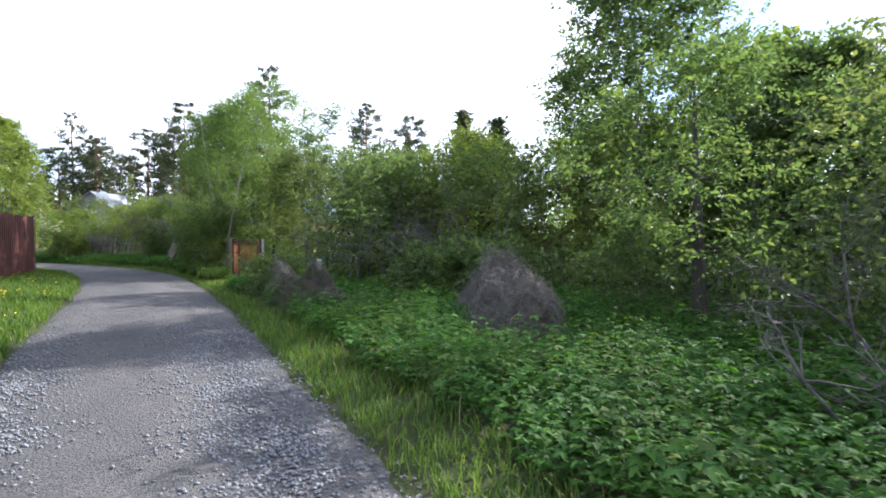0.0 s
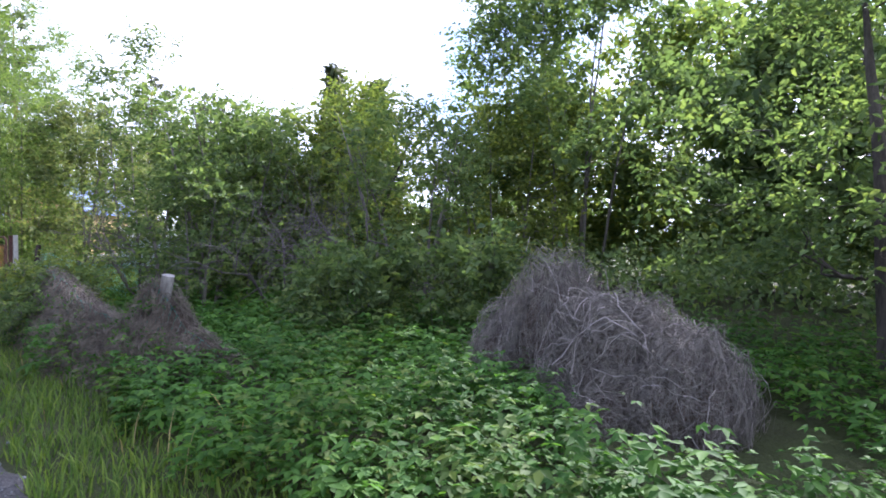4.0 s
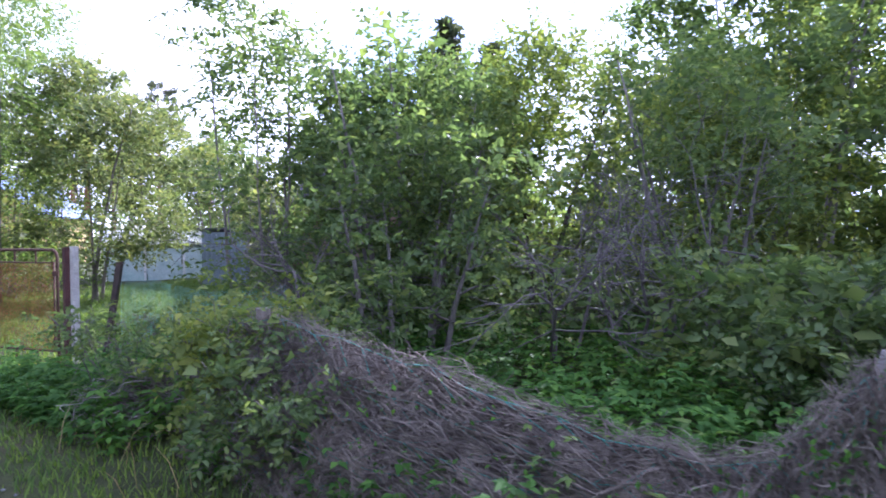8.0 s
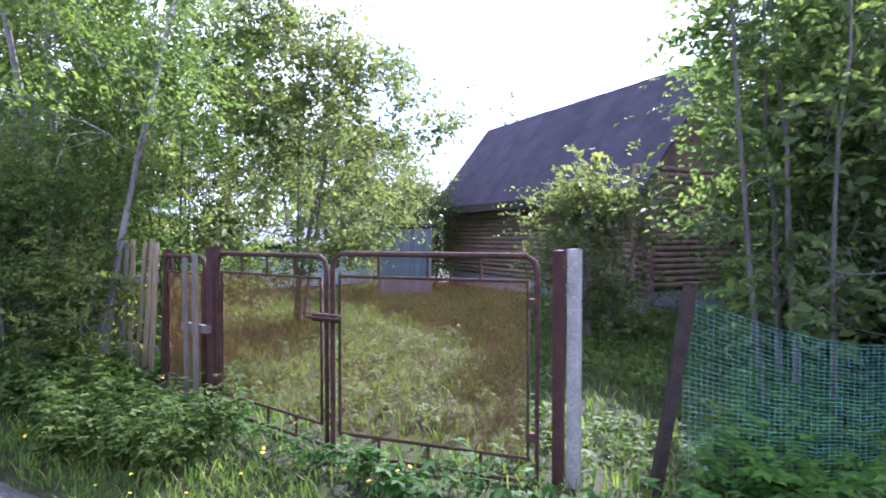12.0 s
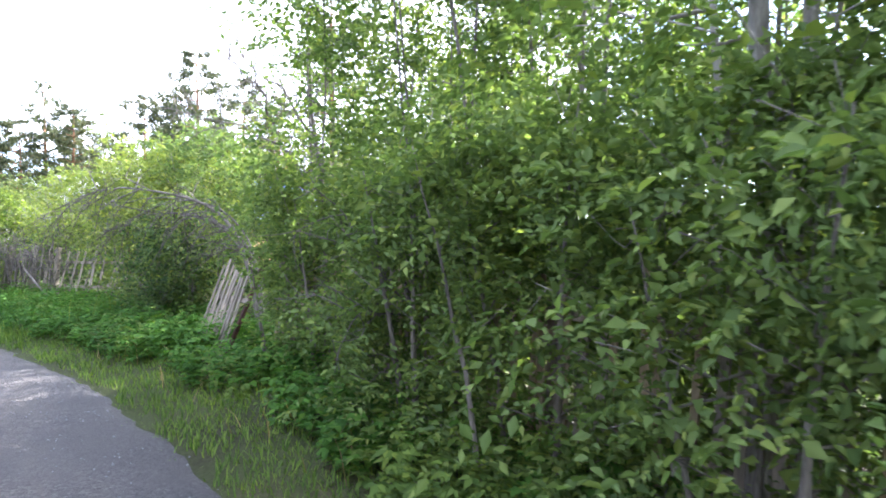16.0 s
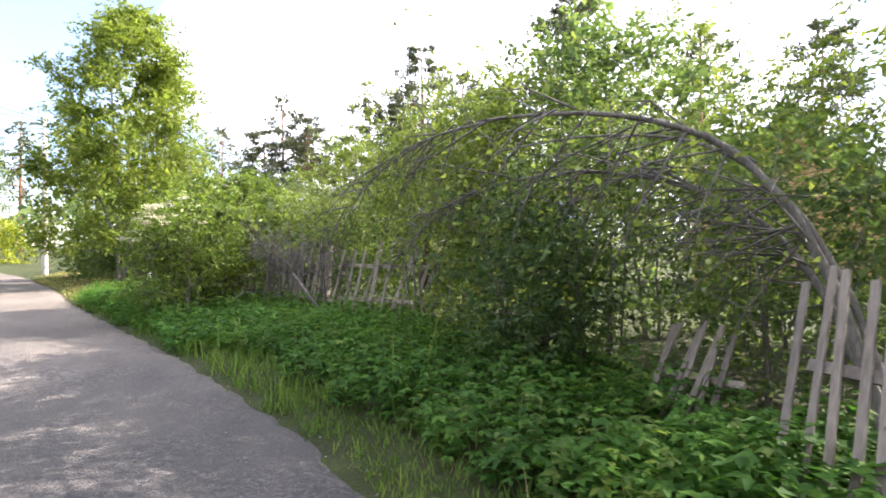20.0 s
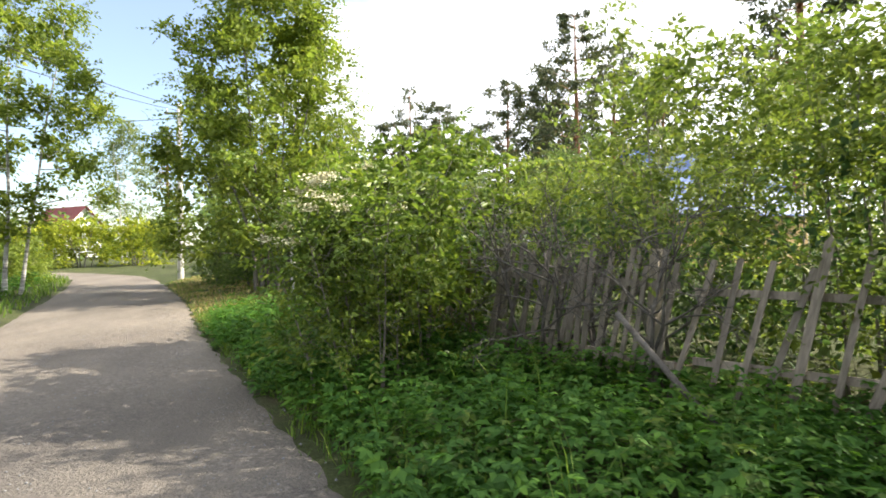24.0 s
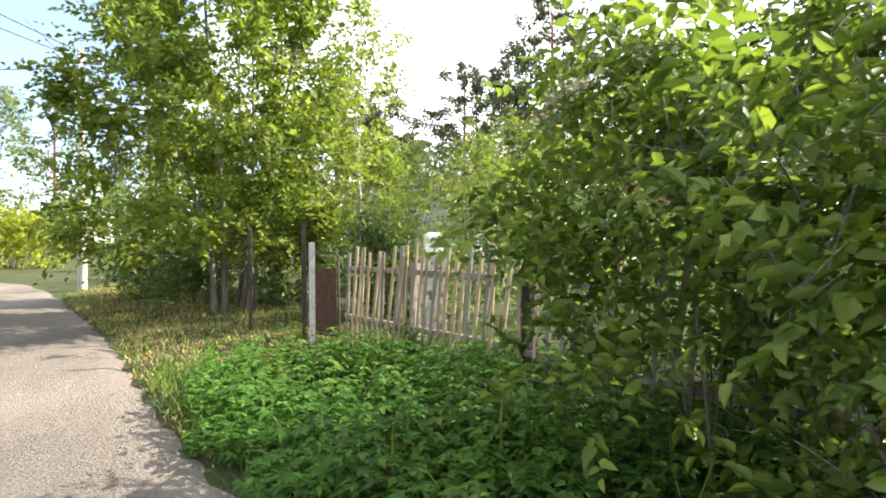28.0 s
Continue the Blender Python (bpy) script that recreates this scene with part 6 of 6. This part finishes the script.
def gable_house(name, x, y, rz, l, w, eave, ridge, wall, roof, label, logs=0, over=0.35, base=0.35, gambrel=0.0, windows=()):
    """A house: long side along local x, ridge along x, walls, gables and two roof slopes."""
    h = tagged(empty(name, x, y, 0.05, rz), label, "house")
    bm = bmesh.new()
    box(bm, 0, 0, base / 2, l - 0.06, w - 0.06, base)
    part("plinth", bm, M_BASE, h)
    if logs:
        st = (eave - base) / logs
        for k in range(logs):
            for s in (-1, 1):
                bm = bmesh.new()
                rod(bm, (-l / 2 - 0.15, s * (w / 2 - st / 2), base + (k + 0.5) * st), (l / 2 + 0.15, s * (w / 2 - st / 2), base + (k + 0.5) * st), st * 0.54, 10)
                part("log", bm, wall, h)
                bm = bmesh.new()
                rod(bm, (s * (l / 2 - st / 2), -w / 2 - 0.15, base + (k + 1.0) * st), (s * (l / 2 - st / 2), w / 2 + 0.15, base + (k + 1.0) * st), st * 0.54, 10)
                part("log", bm, wall, h)
    else:
        for s in (-1, 1):
            bm = bmesh.new()
            box(bm, 0, s * (w / 2 - 0.08), (base + eave) / 2, l, 0.16, eave - base)
            part("wall", bm, wall, h)
            bm = bmesh.new()
            box(bm, s * (l / 2 - 0.08), 0, (base + eave) / 2, 0.16, w - 0.32, eave - base)
            part("wall", bm, wall, h)
    for s in (-1, 1):
        bm = bmesh.new()
        prof = [(-w / 2, eave), (w / 2, eave), (w / 2 - gambrel, eave + (ridge - eave) * (0.72 if gambrel else 0.0) + 0.01), (0, ridge), (-w / 2 + gambrel, eave + (ridge - eave) * (0.72 if gambrel else 0.0) + 0.01)]
        f = bm.faces.new([bm.verts.new((s * (l / 2 - 0.06), p, z)) for p, z in prof])
        ex = bmesh.ops.extrude_face_region(bm, geom=[f])
        bmesh.ops.translate(bm, verts=[q for q in ex["geom"] if isinstance(q, bmesh.types.BMVert)], vec=(-s * 0.08, 0, 0))
        bmesh.ops.recalc_face_normals(bm, faces=bm.faces)
        part("gable", bm, wall, h)
    for s in (-1, 1):
        segs = [((w / 2 + over, eave - over * 0.5), (w / 2 - gambrel, eave + (ridge - eave) * 0.72)), ((w / 2 - gambrel, eave + (ridge - eave) * 0.72), (0, ridge))] if gambrel else [((w / 2 + over, eave - over * (ridge - eave) / (w / 2)), (0, ridge))]
        for (p0, z0), (p1, z1) in segs:
            n = max(3, int(l / 0.9))
            for k in range(n):
                x0, x1 = -l / 2 - over + (l + 2 * over) * k / n, -l / 2 - over + (l + 2 * over) * (k + 1) / n + 0.02
                bm = bmesh.new()
                z = 0.006 * (k % 2)
                c = [bm.verts.new(q) for q in ((x0, s * p0, z0 + z), (x1, s * p0, z0 + z), (x1, s * p1, z1 + z), (x0, s * p1, z1 + z))]
                f = bm.faces.new(c)
                ex = bmesh.ops.extrude_face_region(bm, geom=[f])
                bmesh.ops.translate(bm, verts=[q for q in ex["geom"] if isinstance(q, bmesh.types.BMVert)], vec=(0, 0, 0.05))
                bmesh.ops.recalc_face_normals(bm, faces=bm.faces)
                part("roof_sheet", bm, roof, h)
    for wx, side, z, ww, wh in windows:
        wnd = child(empty("window", wx if side in "fb" else (l / 2 if side == "r" else -l / 2), (-w / 2 if side == "f" else w / 2) if side in "fb" else wx, z, 0 if side in "fb" else 90), h)
        for cx, cz, sx, sz in ((0, wh / 2, ww + 0.12, 0.07), (0, -wh / 2, ww + 0.12, 0.07), (-ww / 2, 0, 0.07, wh), (ww / 2, 0, 0.07, wh), (0, 0, 0.04, wh)):
            bm = bmesh.new()
            box(bm, cx, 0, cz, sx, 0.14, sz)
            part("frame", bm, M_WHITE, wnd)
        bm = bmesh.new()
        box(bm, 0, 0, 0, ww, 0.06, wh)
        part("pane", bm, M_GLASS, wnd)
    return h


log_house = gable_house("log_house", 14.94, 20.95, 58.5, 7.2, 3.04, 2.59, 4.5, M_LOG, M_ROOF, "brown log house with a steep dark sheet roof", 20, 0.35, 0.5,
                        windows=((-1.6, "f", 1.5, 0.7, 0.8), (1.8, "f", 1.5, 0.7, 0.8)))
bm = bmesh.new()
box(bm, 0, 1.885, 2.10, 7.9, 0.03, 0.15)
part("fascia", bm, M_BARK_D, log_house)

dish_house = gable_house("grey_house", 4.2, 74, 62, 8.5, 6.5, 3.4, 6.0, M_BASE, M_GREYROOF, "distant pale house with a grey gabled roof", 0, 0.4, 0.4, windows=((0.0, "l", 1.9, 1.1, 1.2), (0.0, "l", 4.2, 0.8, 0.8), (-2, "b", 1.9, 1.0, 1.2), (2, "b", 1.9, 1.0, 1.2)))
dish = tagged(empty("satellite_dish", 3.2, 69.7, 5.4), "white satellite dish on the gable", "satellite dish")
dv, dt = [], []
for i in range(7):
    for j in range(16):
        r, a = 0.62 * i / 6, j * math.pi / 8
        dv.append((r * math.cos(a), 0.25 * (r / 0.62) ** 2 - 0.25, r * math.sin(a) * 1.1))
for i in range(6):
    for j in range(16):
        a0, a1, b0, b1 = i * 16 + j, i * 16 + (j + 1) % 16, (i + 1) * 16 + j, (i + 1) * 16 + (j + 1) % 16
        dt += [(a0, a1, b1), (a0, b1, b0)]
child(new("reflector", tri_mesh("reflector", dv, dt, M_WHITE)), dish)
bm = bmesh.new()
rod(bm, (0, 0, 0), (0, 0.9, -0.1), 0.03)
rod(bm, (0, -0.25, -0.6), (0, -0.75, 0), 0.015)
part("arm", bm, M_RUST, dish)

gable_house("red_house", -34.2, 94.6, -35, 7, 5, 2.6, 5.4, M_WHITE, M_RED, "distant white house with a red roof", 0, 0.4, 0.3, windows=((-2, "f", 1.9, 1.0, 1.2), (2, "f", 1.9, 1.0, 1.2)))
gable_house("summer_house", 14.5, 40.5, 40, 5, 4, 2.6, 4.3, M_OCHRE, M_BLUE, "ochre summer house with a blue roof behind the bushes", 0, 0.3, 0.3, windows=((0, "b", 1.6, 0.8, 0.9),))
gable_house("blue_roof_house", 12.5, 57.5, 20, 7, 5, 2.6, 5.0, M_OCHRE, M_BLUE, "house with a blue roof glimpsed through leaves", 0, 0.3, 0.3, windows=((0, "f", 1.6, 0.8, 0.9),))

# white block over the far fence
ch = tagged(empty("white_tank", -0.5, 47.4, 0.05), "white plastic water tank on a brick stand", "tank")
bm = bmesh.new()
box(bm, 0, 0, 1.40, 0.26, 0.26, 0.32, bevel=0.04)
part("tank", bm, M_WHITE, ch)
bm = bmesh.new()
box(bm, 0, 0, 0.6, 0.34, 0.34, 1.26, bevel=0.01)
part("stand", bm, M_CONC, ch)

# ---- brown profiled-sheet fence on the far side ----
def sheet_panel(l, h, waves, depth=0.02):
    bm = bmesh.new()
    n = waves * 4
    rows_ = []
    for z in (0.05, h):
        rows_.append([bm.verts.new((l * k / n, depth * (0 if k % 4 in (0, 1) else 1), z)) for k in range(n + 1)])
    for k in range(n):
        bm.faces.new((rows_[0][k], rows_[0][k + 1], rows_[1][k + 1], rows_[1][k]))
    ex = bmesh.ops.extrude_face_region(bm, geom=bm.faces[:])
    bmesh.ops.translate(bm, verts=[q for q in ex["geom"] if isinstance(q, bmesh.types.BMVert)], vec=(0, 0.004, 0))
    bmesh.ops.recalc_face_normals(bm, faces=bm.faces)
    me = bpy.data.meshes.new("sheet")
    bm.to_mesh(me)
    bm.free()
    me.materials.append(M_BROWN)
    return me


SHEET = sheet_panel(1.14, 2.22, 6)


def sheet_fence(a, b, label):
    a, b = Vector((*a, 0)), Vector((*b, 0))
    ang, l = math.atan2(b.y - a.y, b.x - a.x), (b - a).length
    root = tagged(empty("metal_fence", a.x, a.y, 0.03, math.degrees(ang)), label, "fence")
    n = max(1, round(l / 1.14))
    for k in range(n):
        ob = new("sheet", SHEET)
        ob.parent = root
        ob.matrix_basis = Matrix.Translation((k * l / n, 0.003 * (k % 2), 0)) @ Matrix.Diagonal((l / n / 1.14, 1, 1, 1))
    for z in (0.4, 1.8):
        bm = bmesh.new()
        box(bm, l / 2, 0.05, z, l, 0.03, 0.04)
        part("rail", bm, M_MAROON, root)
    for k in range(0, n + 1, 2):
        bm = bmesh.new()
        box(bm, min(k * l / n, l - 0.03), 0.09, 1.1, 0.06, 0.06, 2.2)
        part("post", bm, M_MAROON, root)
    return root


sheet_fence((-2.6, 18.6), (-1.02, 26.3), "brown profiled sheet-metal fence, sunlit")
sheet_fence((-0.98, 26.35), (-1.1, 29.4), "shaded brown profiled sheet-metal fence round the corner")

gf = tagged(empty("green_fence", -11.6, 44.6, 0.05, 112), "dark green sheet fence on the far verge", "fence")
for k in range(5):
    bm = bmesh.new()
    box(bm, 0.6 + k * 1.2, 0.004 * (k % 2), 0.95, 1.19, 0.025, 1.8)
    part("sheet", bm, M_GREENF, gf)

# ---- pole and wires ----
pole = tagged(empty("utility_pole", -9.27, 58.5, 0.0), "grey wooden utility pole with wires at the bend", "utility pole")
pipe_obj("shaft", [(0, 0, -0.1), (0.02, 0, 3.5), (0.05, 0, 7.4)], [0.13, 0.115, 0.095], M_CONC, pole, 12)
bm = bmesh.new()
box(bm, 0.05, 0, 7.0, 1.2, 0.08, 0.09)
part("crossarm", bm, M_WOOD, pole)
for k in (-0.5, 0.0, 0.5):
    bm = bmesh.new()
    bmesh.ops.create_cone(bm, cap_ends=True, segments=8, radius1=0.045, radius2=0.03, depth=0.14, matrix=Matrix.Translation((0.05 + k, 0, 7.12)))
    part("insulator", bm, M_WHITE, pole)


def wire(a, b, sag, label):
    w = tagged(empty("overhead_wire", *a), label, "wire")
    d = Vector(b) - Vector(a)
    pipe_obj("cable", [(d.x * f, d.y * f, d.z * f - sag * 4 * f * (1 - f)) for f in np.linspace(0, 1, 13)], [0.012] * 13, M_CABLE, w, 5)


wire((-9.22, 58.5, 7.1), (-12.8, 35.5, 6.6), 0.5, "black overhead wire along the road")
wire((-8.72, 58.5, 7.1), (-12.3, 35.5, 7.3), 0.5, "second overhead wire along the road")
wire((-9.22, 58.5, 6.8), (-35.3, 55.5, 6.2), 0.5, "overhead wire that crosses to a house")

# cream flower heads on the elder
er = np.random.default_rng(97)
fl = tagged(empty("elder_flowers", 0.2, 40.6, 0.1), "flat cream flower heads on the elder bush", "flowers")
for k in range(48):
    ex, ey, eh, ew, _ = ELDERS[(0, 3, 1, 3)[k % 4]]
    a, zz = er.uniform(1.9, 5.0), eh * er.uniform(0.66, 0.98)
    r = ew * math.sin(math.pi * (0.24 + 0.72 * zz / eh)) * er.uniform(0.9, 1.1)
    c = np.array([ex - 0.2 - 0.2 * (zz / eh) + math.cos(a) * r, ey - 40.6 + math.sin(a) * r, zz])
    q = er.normal(0, 1, (90, 3)) * [0.045, 0.045, 0.016] + c
    tagged(child(new("flower_head", tri_mesh("flower_head", *leaf_arrays(q, 0.025, er, 0.9, 0.9, 0.05), M_BLOSSOM)), fl), kind="stuff")
